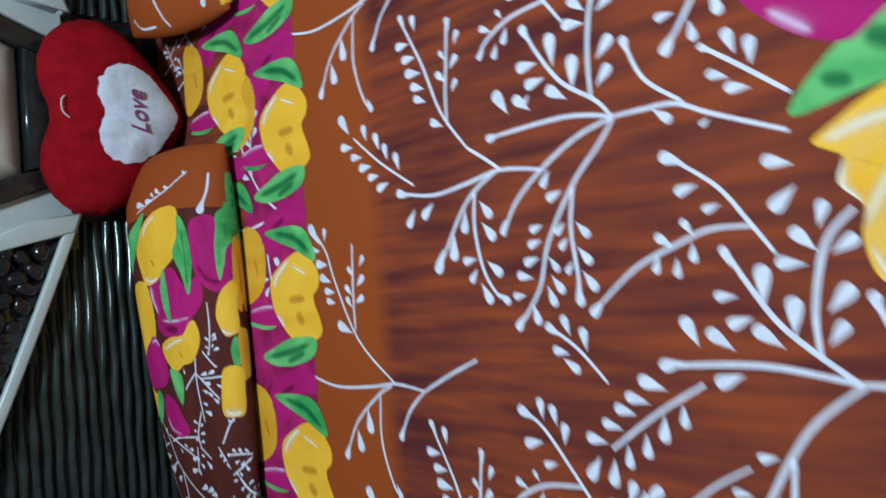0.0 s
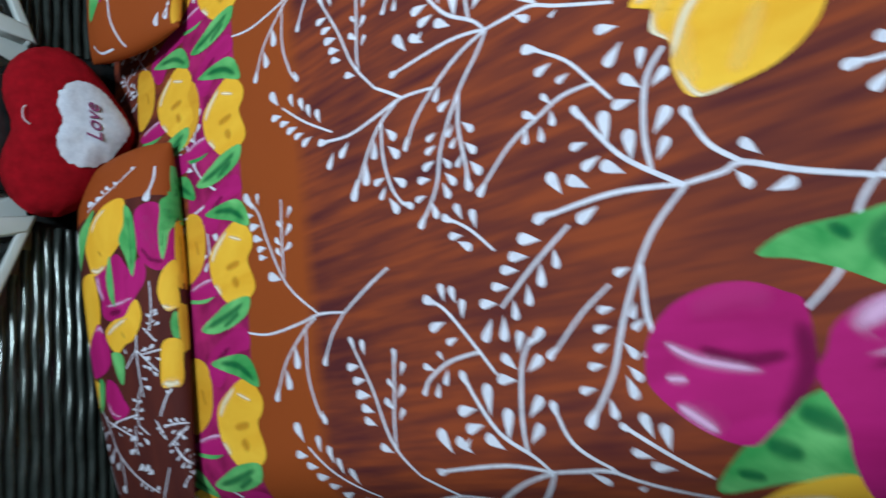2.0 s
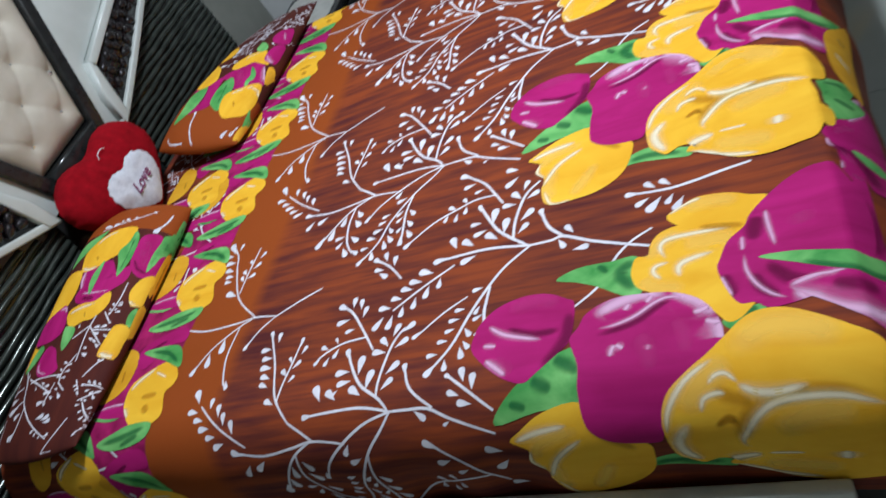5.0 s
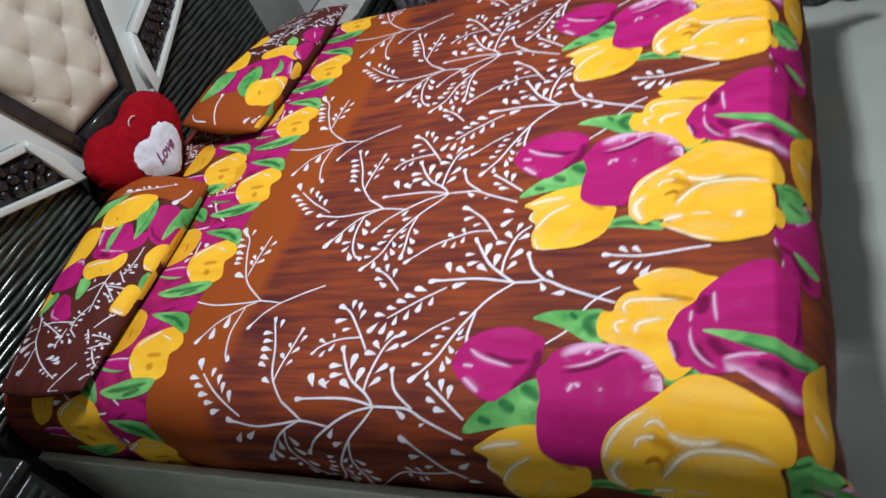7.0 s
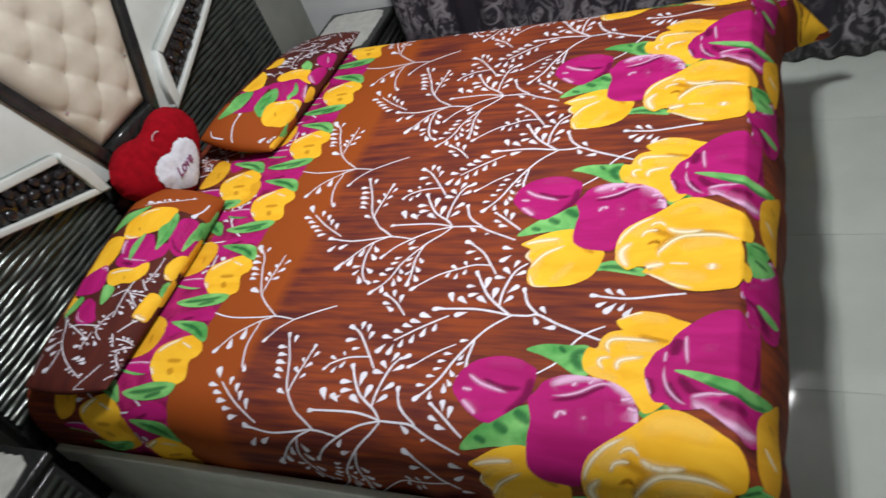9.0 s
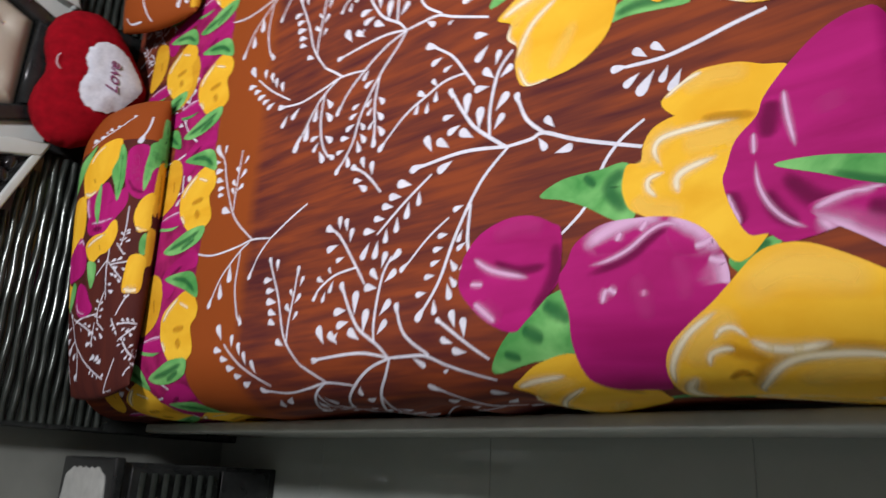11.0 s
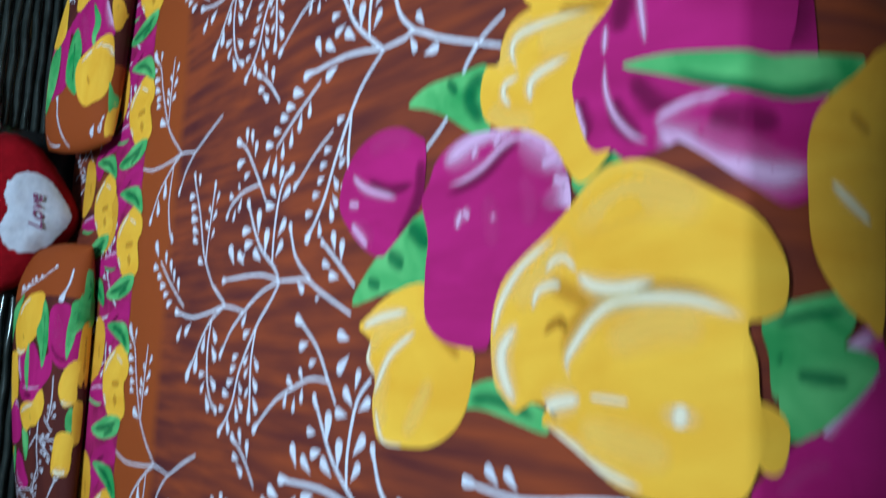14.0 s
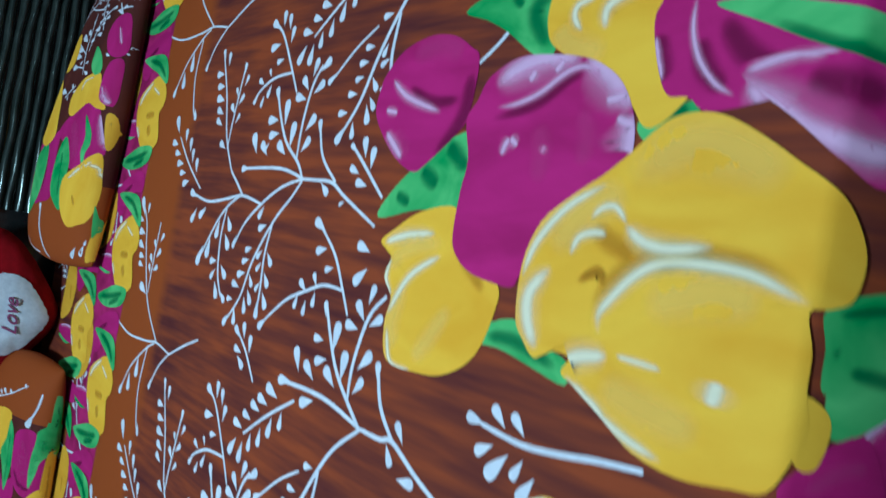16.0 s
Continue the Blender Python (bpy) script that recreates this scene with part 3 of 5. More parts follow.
bloom("tulip", "yellow", 0.215, 0.348,
      [(-47, 175), (10, 179), (55, 164), (85, 130), (108, 96), (130, 70), (160, 37), (168, 7), (163, -23), (145, -58), (124, -90), (109, -113), (89, -132), (57, -146), (25, -143), (14, -128), (9, -114), (-21, -120), (-52, -121), (-78, -126), (-104, -119), (-133, -106), (-140, -78), (-147, -32), (-140, 14), (-118, 53), (-98, 89), (-89, 105), (-73, 98), (-72, 124), (-83, 141), (-68, 160)],
      [("glow", 60, [(102, 70), (138, 11), (130, -43), (105, -85)]),
       ("glow", 50, [(25, 145), (68, 110), (96, 63)]),
       ("glow", 50, [(-15, 29), (11, -28), (7, -83)]),
       ("glow", 45, [(-90, 64), (-100, 7), (-107, -49)]),
       ("amber", 26, [(-32, 77), (-3, 72), (24, 45), (38, 9), (41, -31), (38, -71), (25, -111)]),
       ("amber", 24, [(57, 97), (44, 75), (32, 44)]),
       ("amber", 12, [(-1, 106), (9, 91), (12, 79), (2, 76)]),
       ("amber", 12, [(2, 103), (11, 91), (14, 80), (-1, 72)]),
       ("cream", 11, [(-47, 68), (-28, 73), (-11, 64), (16, 41), (31, 14), (34, -24), (31, -65), (20, -99), (14, -116)])] + [
       ("cream", 13, [(62, 63), (48, 41), (44, 11), (51, -32)]),
       ("cream", 8, [(24, 119), (44, 112), (51, 93), (49, 79)]),
       ("cream", 7, [(63, 102), (75, 91), (77, 75), (61, 59)]),
       ("cream", 17, [(-76, 139), (-48, 158), (-18, 162), (13, 138)]),
       ("cream", 16, [(-82, 105), (-70, 88), (-62, 53)]),
       ("cream", 9, [(-89, 102), (-112, 66), (-129, 25), (-139, -18)]),
       ("cream", 18, [(-82, -51), (-59, -53)]),
       ("cream", 9, [(-7, 176), (33, 165), (73, 133), (101, 86)]),
       ("cream", 5, [(-60, 48), (-62, -3)])])
FIELD = len(PRINTS)
bloom("tulip", "amberflower", -0.465, 1.838,
      [(66, 39), (70, -8), (32, -38), (-34, -35), (-68, 0), (-68, 43)],
      [("amber", 8, [(14, 0), (-24, -11)])])
bloom("leaf", "leaf", -0.583, 1.813,
      [(-1, 55), (10, 9), (2, -52), (-12, -11)],
      [])
bloom("tulip", "magenta", -0.568, 1.801,
      [(10, 66), (22, -15), (11, -61), (-16, -60), (-19, 7), (-8, 64)],
      [("pink", 7, [(8, 63), (18, 20), (17, -28)])])
bloom("tulip", "magenta", -0.711, 1.730,
      [(1, 76), (29, 28), (45, -36), (33, -72), (0, -73), (-7, -22), (-62, 31), (-42, 71)],
      [("plum", 14, [(-21, 63), (14, -10)])])
bloom("tulip", "yellow", -0.539, 1.690,
      [(30, 95), (57, 74), (88, 8), (83, -31), (48, -64), (21, -62), (1, -45), (-46, -65), (-67, -60), (-82, -22), (-75, 27), (-44, 64), (-14, 87)],
      [("amber", 18, [(-1, 36), (2, -20)]),
       ("amber", 22, [(-24, 12), (-46, -12)]),
       ("cream", 10, [(22, 86), (49, 67), (79, 21)]),
       ("cream", 10, [(-25, 80), (-52, 52)]),
       ("cream", 5, [(65, 21), (45, -28)])])
bloom("leaf", "leaf", -0.427, 1.703,
      [(21, 92), (28, 31), (22, -32), (-8, -62), (-44, -68), (-17, -5), (0, 46)],
      [("dark", 8, [(18, 65), (4, -6), (-32, -60)])])
bloom("leaf", "leaf", -0.638, 1.731,
      [(-10, 93), (13, 38), (28, -14), (27, -83), (-6, -74), (-24, -12), (-26, 53)],
      [("dark", 9, [(-11, 80), (1, -1), (18, -69)]),
       ("dark", 8, [(-20, 13), (2, -51)])])


def inside(p, poly):
    hit = False
    for i in range(len(poly)):
        (x0, y0), (x1, y1) = poly[i - 1], poly[i]
        if (y0 > p[1]) != (y1 > p[1]) and p[0] < (x1 - x0) * (p[1] - y0) / (y1 - y0) + x0:
            hit = not hit
    return hit


def kept_in(mid, far, poly):
    """The point from mid towards far that still lies in the outline."""
    if poly is None or inside(far, poly):
        return far
    lo, hi = 0.0, 1.0
    for _ in range(7):
        t = (lo + hi) / 2
        if inside((mid[0] + (far[0] - mid[0]) * t, mid[1] + (far[1] - mid[1]) * t), poly):
            lo = t
        else:
            hi = t
    return (mid[0] + (far[0] - mid[0]) * lo, mid[1] + (far[1] - mid[1]) * lo)


def ribbon(bm, lay, line, width, h, index, uvs, taper=0.7, poly=None):
    pr, br = uvs
    pts = spline(line)
    if poly:
        core = sum(p[0] for p in poly) / len(poly), sum(p[1] for p in poly) / len(poly)
        edge = [kept_in(core, p, poly) for p in pts]
        pts = [p if p == q else (q[0] + (core[0] - q[0]) * 0.012, q[1] + (core[1] - q[1]) * 0.012) for p, q in zip(pts, edge)]
    rows = []
    for i, p in enumerate(pts):
        a, b = pts[max(i - 1, 0)], pts[min(i + 1, len(pts) - 1)]
        d = Vector((b[0] - a[0], b[1] - a[1]))
        d = Vector((-d.y, d.x)).normalized() if d.length > 1e-9 else Vector((0, 1))
        t = i / (len(pts) - 1)
        w = width / 2 * (taper + (1 - taper) * math.sin(math.pi * min(max(t, 0.02), 0.98)) ** 0.5)
        row = []
        for k in (-1, 0, 1):
            far = (p[0] + d.x * w * k, p[1] + d.y * w * k)
            got = kept_in(p, far, poly)
            row.append((*got, math.dist(got, p) / max(w, 1e-6), t))
        rows.append(row)
    vs = [[bm.verts.new(lay(q[0], q[1], h)) for q in row] for row in rows]
    for i in range(len(rows) - 1):
        for k in (0, 1):
            f = bm.faces.new((vs[i][k], vs[i][k + 1], vs[i + 1][k + 1], vs[i + 1][k]))
            f.material_index = index
            for loop, q in zip(f.loops, (rows[i][k], rows[i][k + 1], rows[i + 1][k + 1], rows[i + 1][k])):
                loop[pr].uv = (q[0], q[1])
                loop[br].uv = (1 - abs(q[2]), min(q[3], 1 - q[3]) * 2)


def leaflet(bm, lay, r, p, h, index, uvs):
    pr, br = uvs
    ax = Vector((r[0] - p[0], r[1] - p[1]))
    long = max(ax.length, 0.004)
    ac = Vector((-ax.y, ax.x)).normalized()
    half = min(long * 0.29, 0.0115)
    ring = []
    for k in range(11):
        t = math.sin(math.pi / 2 * k / 10)
        w = half * 1.3 * t ** 1.15 * math.sqrt(max(0, 1 - t ** 4))
        c = Vector(p) + ax * (t * 1.03)
        ring.append(((c.x + ac.x * w, c.y + ac.y * w), (c.x - ac.x * w, c.y - ac.y * w)))
    loop_pts = [ring[0][0]] + [a for a, _ in ring[1:10]] + [ring[10][0]] + [b for _, b in ring[9:0:-1]]
    f = bm.faces.new([bm.verts.new(lay(q[0], q[1], h)) for q in loop_pts])
    f.material_index = index
    for lp, q in zip(f.loops, loop_pts):
        lp[pr].uv, lp[br].uv = q, (1, 1)


def disc(bm, lay, outline, h, index, uvs, rings=10, soft=False):
    pr, br = uvs
    pts = spline(outline, closed=True, steps=4)
    cx, cy = sum(p[0] for p in pts) / len(pts), sum(p[1] for p in pts) / len(pts)
    grid = [[(cx + (p[0] - cx) * k / rings, cy + (p[1] - cy) * k / rings) for p in pts] for k in range(1, rings + 1)]
    vs = [[bm.verts.new(lay(q[0], q[1], h)) for q in row] for row in grid]
    mid = bm.verts.new(lay(cx, cy, h))
    n = len(pts)
    for i in range(n):
        j = (i + 1) % n
        f = bm.faces.new((mid, vs[0][i], vs[0][j]))
        for lp, q, e in zip(f.loops, ((cx, cy), grid[0][i], grid[0][j]), (0, 1, 1)):
            lp[pr].uv, lp[br].uv = q, ((1 - e / rings) * 1.6 if soft else 1, 1)
        f.material_index = index
        for k in range(rings - 1):
            f = bm.faces.new((vs[k][i], vs[k + 1][i], vs[k + 1][j], vs[k][j]))
            f.material_index = index
            for lp, q, e in zip(f.loops, (grid[k][i], grid[k + 1][i], grid[k + 1][j], grid[k][j]), (1, 2, 2, 1)):
                lp[pr].uv, lp[br].uv = q, ((1 - (k + e) / rings) * 1.6 if soft else 1, 1)


PART_NAMES = {"sprig": "printed_sprig", "leaf": "printed_leaf", "tulip": "printed_tulip"}


def flat(u, v, h):
    return Vector((u, v, h))


def coarse(e, reach, curved):
    shares = [k for k in (curved(v.co.x, v.co.y) for v in e.verts) if k]
    return bool(shares) and e.calc_length() > reach * min(shares)


def drape(bm, lay, reach, curved, trim=None):
    """Refines a flat motif where its cloth curves, then lays it on the cloth."""
    for _ in range(7):
        longer = [e for e in bm.edges if coarse(e, reach, curved)]
        if not longer:
            break
        bmesh.ops.subdivide_edges(bm, edges=longer, cuts=1, use_grid_fill=True)
    if trim:
        bmesh.ops.delete(bm, geom=[v for v in bm.verts if not trim(v.co.x, v.co.y)], context="VERTS")
    for v in bm.verts:
        v.co = lay(v.co.x, v.co.y, v.co.z)


def bed_edge(u, v):
    """How finely a motif must be cut here, as a share of the usual reach; 0: not at all."""
    if abs(v - BED_F - SOFT + CREASE / 2) < CREASE:
        return 0.5
    return 1 if v < BED_F + SOFT + 0.02 or u < BED_L + 0.15 or u > BED_R - 0.15 else 0


def stacked(items, shifts):
    """The level of each motif: one above the highest earlier motif that it overlaps, repeats included."""
    spans, levels = [], []
    for kind, _, u, v, _, form, _ in items:
        if kind == "sprig":
            spans.append(None)
            levels.append(0)
            continue
        xs, ys = [u + a / 1000 for a, _ in form], [v + b / 1000 for _, b in form]
        me = (min(xs), max(xs), min(ys), max(ys))
        top = 0
        for other, level in zip(spans, levels):
            if other and level > top - 1 and me[2] < other[3] and other[2] < me[3]:
                if any(me[0] < other[1] + s - q and other[0] + s - q < me[1] for s in shifts for q in shifts[:1]) or (me[0] < other[1] and other[0] < me[1]):
                    top = max(top, level)
        spans.append(me)
        levels.append(top + 1)
    return levels


def lay_print(cloth, lay, shifts, keep, gap=1.0, items=None, reach=0.0044, curved=bed_edge, trim=None):
    """Draws the print's motifs on a cloth: lay maps print coordinates to the cloth, keep tells which motifs lie on it."""
    items = items or PRINTS
    levels = stacked(items, shifts)
    for (kind, colour, u, v, width, form, extra), layer in zip(items, levels):
        for s in shifts:
            if not keep(u + s, v):
                continue
            bm = bmesh.new()
            uvs = bm.loops.layers.uv.new("print"), bm.loops.layers.uv.new("brush")
            if kind == "sprig":
                mats = [DYES["white"]]
                h = 0.0005 * gap
                for line in form:
                    ribbon(bm, flat, [(u + s + a / 1000, v + b / 1000) for a, b in line], width * 1.08, h, 0, uvs)
                for a, b, c, d in extra:
                    leaflet(bm, flat, (u + s + a / 1000, v + b / 1000), (u + s + c / 1000, v + d / 1000), h + 0.0001 * gap, 0, uvs)
            else:
                mats = [DYES[colour]]
                h = (0.0006 + 0.00022 * layer) * gap
                form_at = [(u + s + a / 1000, v + b / 1000) for a, b in form]
                rim = spline(form_at, closed=True, steps=4)
                disc(bm, flat, form_at, h, 0, uvs)
                for i, (tone, wide, line) in enumerate(extra):
                    if DYES[tone] not in mats:
                        mats.append(DYES[tone])
                    at = [(u + s + a / 1000, v + b / 1000) for a, b in line]
                    if not wide:
                        disc(bm, flat, at, h + (0.00002 + 0.000012 * i) * gap, mats.index(DYES[tone]), uvs, 10, True)
                        continue
                    haze = {"pink": "pink_haze", "cream": "cream_haze"}.get(tone)
                    if haze:
                        if DYES[haze] not in mats:
                            mats.append(DYES[haze])
                        ribbon(bm, flat, at, wide * 0.0030, h + (0.000014 + 0.000012 * i) * gap, mats.index(DYES[haze]), uvs, 0.12, rim)
                    ribbon(bm, flat, at, wide * (0.0026 if tone == "dark" else 0.0014), h + (0.00002 + 0.000012 * i) * gap, mats.index(DYES[tone]), uvs, 0.12, rim)
            drape(bm, lay, reach, curved, trim)
            if not bm.faces:
                continue
            part(PART_NAMES[kind], bm, mats, cloth)


# ---- the room ----
def slab(name, b, material, label, category):
    ob = part(name, box(*b, bevel=0.0), material, None, label, smooth=False)
    return tagged(ob, label, category, kind="structure")


X0, X1, Y0, Y1, TOP = -3.2, 1.30, -2.6, 2.32, 2.8
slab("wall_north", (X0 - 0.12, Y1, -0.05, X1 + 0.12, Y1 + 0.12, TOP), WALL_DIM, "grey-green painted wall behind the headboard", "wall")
slab("wall_south", (X0 - 0.12, Y0 - 0.12, -0.05, X1 + 0.12, Y0, TOP), WALL, "pale grey-green painted wall facing the bed", "wall")
slab("wall_east", (X1, Y0, -0.05, X1 + 0.12, Y1, TOP), WALL, "pale painted wall behind the dark curtain", "wall")
slab("wall_west", (X0 - 0.12, Y0, -0.05, X0, Y1, TOP), WALL, "pale grey-green painted side wall of bedroom", "wall")
slab("ceiling", (X0 - 0.12, Y0 - 0.12, TOP, X1 + 0.12, Y1 + 0.12, TOP + 0.1), CEIL, "plain white painted bedroom ceiling", "ceiling")
floor = slab("floor", (X0 - 0.12, Y0 - 0.12, -0.10, X1 + 0.12, Y1 + 0.12, -0.0015), GROUT, "polished grey ceramic tile floor with thin joints", "floor")


# ---- bed ----
bed = thing("bed_frame", "black bed frame with a pale painted side rail", "bed", (MID, 1.1, 0))


def under(name, bm, material, parent, label="", smooth=True):
    """A part given in room coordinates under a thing that stands elsewhere."""
    bmesh.ops.transform(bm, matrix=Matrix.Translation(-parent.location), verts=bm.verts[:])
    return part(name, bm, material, parent, label, smooth)


under("side_rail", box(BED_L - 0.032, 0.30, 0.272, BED_L - 0.008, 2.18, 0.345, 0.006), RAIL, bed, "pale grey painted rail")
under("side_rail", box(BED_R + 0.008, 0.30, 0.272, BED_R + 0.032, 2.18, 0.345, 0.006), RAIL, bed, "pale grey painted rail")
for x in (BED_L - 0.022, BED_R + 0.006):
    under("side_board", box(x, 0.32, 0.0, x + 0.016, 2.17, 0.268, 0.003), RAIL, bed, "pale grey board below the rail")
under("foot_rail", box(BED_L + 0.02, BED_F + 0.03, 0.10, BED_R - 0.02, BED_F + 0.07, 0.30, 0.006), BLACK_GLOSS, bed)
under("storage_box", box(BED_L + 0.05, BED_F + 0.08, 0.0, BED_R - 0.05, 2.16, 0.24, 0.004), BLACK_GLOSS, bed, "black laminate base")
mattress = part("mattress", box(BED_L + 0.05, BED_F + 0.07, 0.24, BED_R - 0.05, 2.19, BED_H - 0.018, 0.11, 5), MATTRESS)
tagged(mattress, "thick pale mattress hidden under the printed bedsheet", "mattress")

# the sheet itself
bedsheet = thing("bedsheet", "brown cotton bedsheet printed with tulips and white twigs", "bedsheet", (MID, 1.1, BED_H))


def sheet_local(u, v, h=0.0):
    return sheet_at(u, v, h) - bedsheet.location


def cloth_grid(us, vs, lay):
    bm = bmesh.new()
    pr = bm.loops.layers.uv.new("print")
    grid = [[bm.verts.new(lay(u, v)) for v in vs] for u in us]
    for i in range(len(us) - 1):
        for j in range(len(vs) - 1):
            f = bm.faces.new((grid[i][j], grid[i + 1][j], grid[i + 1][j + 1], grid[i][j + 1]))
            for lp, (a, b) in zip(f.loops, ((i, j), (i + 1, j), (i + 1, j + 1), (i, j + 1))):
                lp[pr].uv = (us[a], vs[b])
    return bm


U0, U1, V0, V1 = BED_L - 0.20, BED_R + 0.24, BED_F - 0.22, 2.205
us = [U0 + (U1 - U0) * i / 190 for i in range(191)]
vs = [V0 + (0.27 - V0) * i / 110 for i in range(110)] + [0.27 + (V1 - 0.27) * i / 170 for i in range(171)]
part("cloth", cloth_grid(us, vs, sheet_local), COTTON, bedsheet)
SHIFTS = [REPEAT * k for k in range(-4, 5)]
lay_print(bedsheet, sheet_local, SHIFTS, lambda u, v: U0 + 0.03 < u < U1 - 0.03, items=PRINTS[:FIELD])
HALVES = [REPEAT / 2 * k for k in range(-6, 7)]
lay_print(bedsheet, sheet_local, HALVES, lambda u, v: U0 + 0.05 < u < U1 - 0.05, items=PRINTS[FIELD:])
# the next row of the border, seen between the pillows
second = [(k, c, u + 0.11, v + 0.20, w, f, e) for k, c, u, v, w, f, e in PRINTS[FIELD:] if k != "leaf" or v > 1.7]
lay_print(bedsheet, sheet_local, HALVES, lambda u, v: -0.36 < u < 0.26 or u < -0.93, items=second)
rear = [(k, c, u, v + 0.55, w, f, e) for k, c, u, v, w, f, e in PRINTS[:FIELD] if k == "sprig" and 1.2 < v < 1.5]
lay_print(bedsheet, sheet_local, SHIFTS, lambda u, v: -0.45 < u < 0.35 or u < -0.9, items=rear)

# small twigs on the dark cloth between the pillows
tufts = [("sprig", "white", u, v, 0.003, [[(-46, -30), (-10, 0), (40, 26)], [(-10, 0), (-22, 34)], [(8, 10), (30, -22)]],
          [(44, 30, 28, 20), (-26, 42, -22, 26), (36, -30, 26, -16), (-30, -4, -22, -12), (12, 32, 8, 14), (-2, -20, -6, -4), (26, 40, 20, 20), (-44, -12, -36, -22)])
         for u, v in ((-0.02, 2.075), (0.075, 2.06), (0.13, 2.12), (0.03, 2.13), (0.10, 2.00))]
lay_print(bedsheet, sheet_local, [0.0], lambda u, v: True, items=tufts)

hem = [("tulip", "yellow", 0.965, 0.02, 0, [(-75, -105), (0, -118), (85, -100), (100, 0), (90, 90), (0, 110), (-70, 95), (-85, 0)], [("amber", 14, [(-40, -60), (0, 0), (20, 60)])])]
lay_print(bedsheet, sheet_local, [0.0], lambda u, v: True, items=hem)
lay_print(bedsheet, sheet_local, [0.0], lambda u, v: True, gap=-1.0, items=hem)


# ---- pillows ----
NEAR_PRINT, FAR_PRINT = [], []


def twig_on(store, u, v, width, stems, leaves):
    """A white twig on a pillow, round (u towards the headboard, v along it), in millimetres."""
    store.append(("sprig", "white", u, v, width / 1000, stems, leaves))


def bloom_on(store, kind, colour, u, v, outline, strokes):
    """A printed flower or leaf on a pillow."""
    store.append((kind, colour, u, v, 0, outline, strokes))


twig_on(NEAR_PRINT, -0.13, 0.295, 4.5,
        [[(-11, 43), (-7, 6), (10, -40)]],
        [(11, -43, -1, -9)])
twig_on(NEAR_PRINT, -0.008, 0.31, 3,
        [[(83, -33), (26, -17), (-29, 1), (-83, 32)]],
        [(81, -15, 50, -22), (48, -15, 23, -15), (13, 4, -5, -7), (-16, 6, -32, 1), (-50, 14, -60, 15), (-71, 33, -81, 24), (28, -1, 15, -12)])
twig_on(NEAR_PRINT, -0.112, 0.015, 3,
        [[(-2, 53), (0, -2), (9, -51)]],
        [(13, -17, 4, -27), (15, -35, 7, -41), (-4, -33, 3, -40), (-13, -19, 0, -25), (-12, -12, 0, -17), (-15, -41, -1, -45), (11, -53, 7, -41)])
twig_on(NEAR_PRINT, -0.08, -0.1, 3.5,
        [[(13, 68), (20, 8), (18, -71)], [(17, 31), (61, -3)], [(-7, 71), (-35, 36)], [(7, 16), (-57, 16)], [(16, 26), (-36, -29)]],
        [(-11, 26, 7, 23), (-30, 29, -12, 23), (-6, -13, 8, -6), (-19, -21, -5, -11), (-32, -36, -19, -24), (-17, 3, 0, 10), (0, -37, 14, -32), (-8, -58, 12, -49), (-61, 31, -49, 26), (55, 29, 57, 41), (-38, 37, -29, 41), (-43, -5, -31, 2)])
twig_on(NEAR_PRINT, -0.023, -0.216, 3.5,
        [[(-34, 66), (-8, 19), (-11, -7)], [(-7, -7), (-39, -33)], [(3, -7), (16, -62)]],
        [(-3, 48, -16, 40), (2, 28, -9, 24), (4, 9, -8, 7), (-31, 22, -15, 19), (-25, 4, -11, 4), (-30, 40, -17, 35), (28, -33, 6, -30), (-8, -50, 5, -40), (-34, -51, -19, -35), (39, -59, 14, -54), (-15, -27, -3, -22), (11, -66, 11, -54)])
twig_on(NEAR_PRINT, 0.036, -0.269, 3.8,
        [[(80, 98), (54, 58), (36, 7), (8, -27), (-21, -53), (-61, -79), (-95, -98)], [(49, 67), (0, 46), (-42, 25)], [(37, 53), (1, 64), (-70, 67)], [(60, 46), (98, 33), (98, 25)], [(35, 9), (99, -22)], [(24, -11), (31, -56), (47, -92)]],
        [(97, 45, 97, 40), (98, 27, 97, 33), (97, 43, 87, 41), (97, 59, 97, 46), (98, 7, 68, 17), (99, -17, 99, -11), (90, -22, 55, -6), (57, -37, 35, -22), (3, 32, 9, 41), (-20, 46, -7, 51), (-39, 40, -22, 40), (-54, 19, -34, 27), (-61, -37, -35, -45), (-81, -41, -55, -50), (-90, -53, -66, -56), (-32, -77, -43, -67), (-47, -85, -56, -75), (-66, -92, -73, -84), (-100, -87, -83, -92), (58, 80, 58, 64), (61, -88, 35, -71), (98, 11, 98, 20), (100, -41, 100, -33)])
twig_on(NEAR_PRINT, 0.138, -0.336, 3,
        [[(-3, 33), (0, -1), (2, -28)]],
        [(3, -33, 1, -20)])
twig_on(NEAR_PRINT, -0.124, -0.196, 4,
        [[(-13, 21), (2, 0), (18, -24)]],
        [(-18, 24, -11, 15), (-5, 23, -13, 15)])
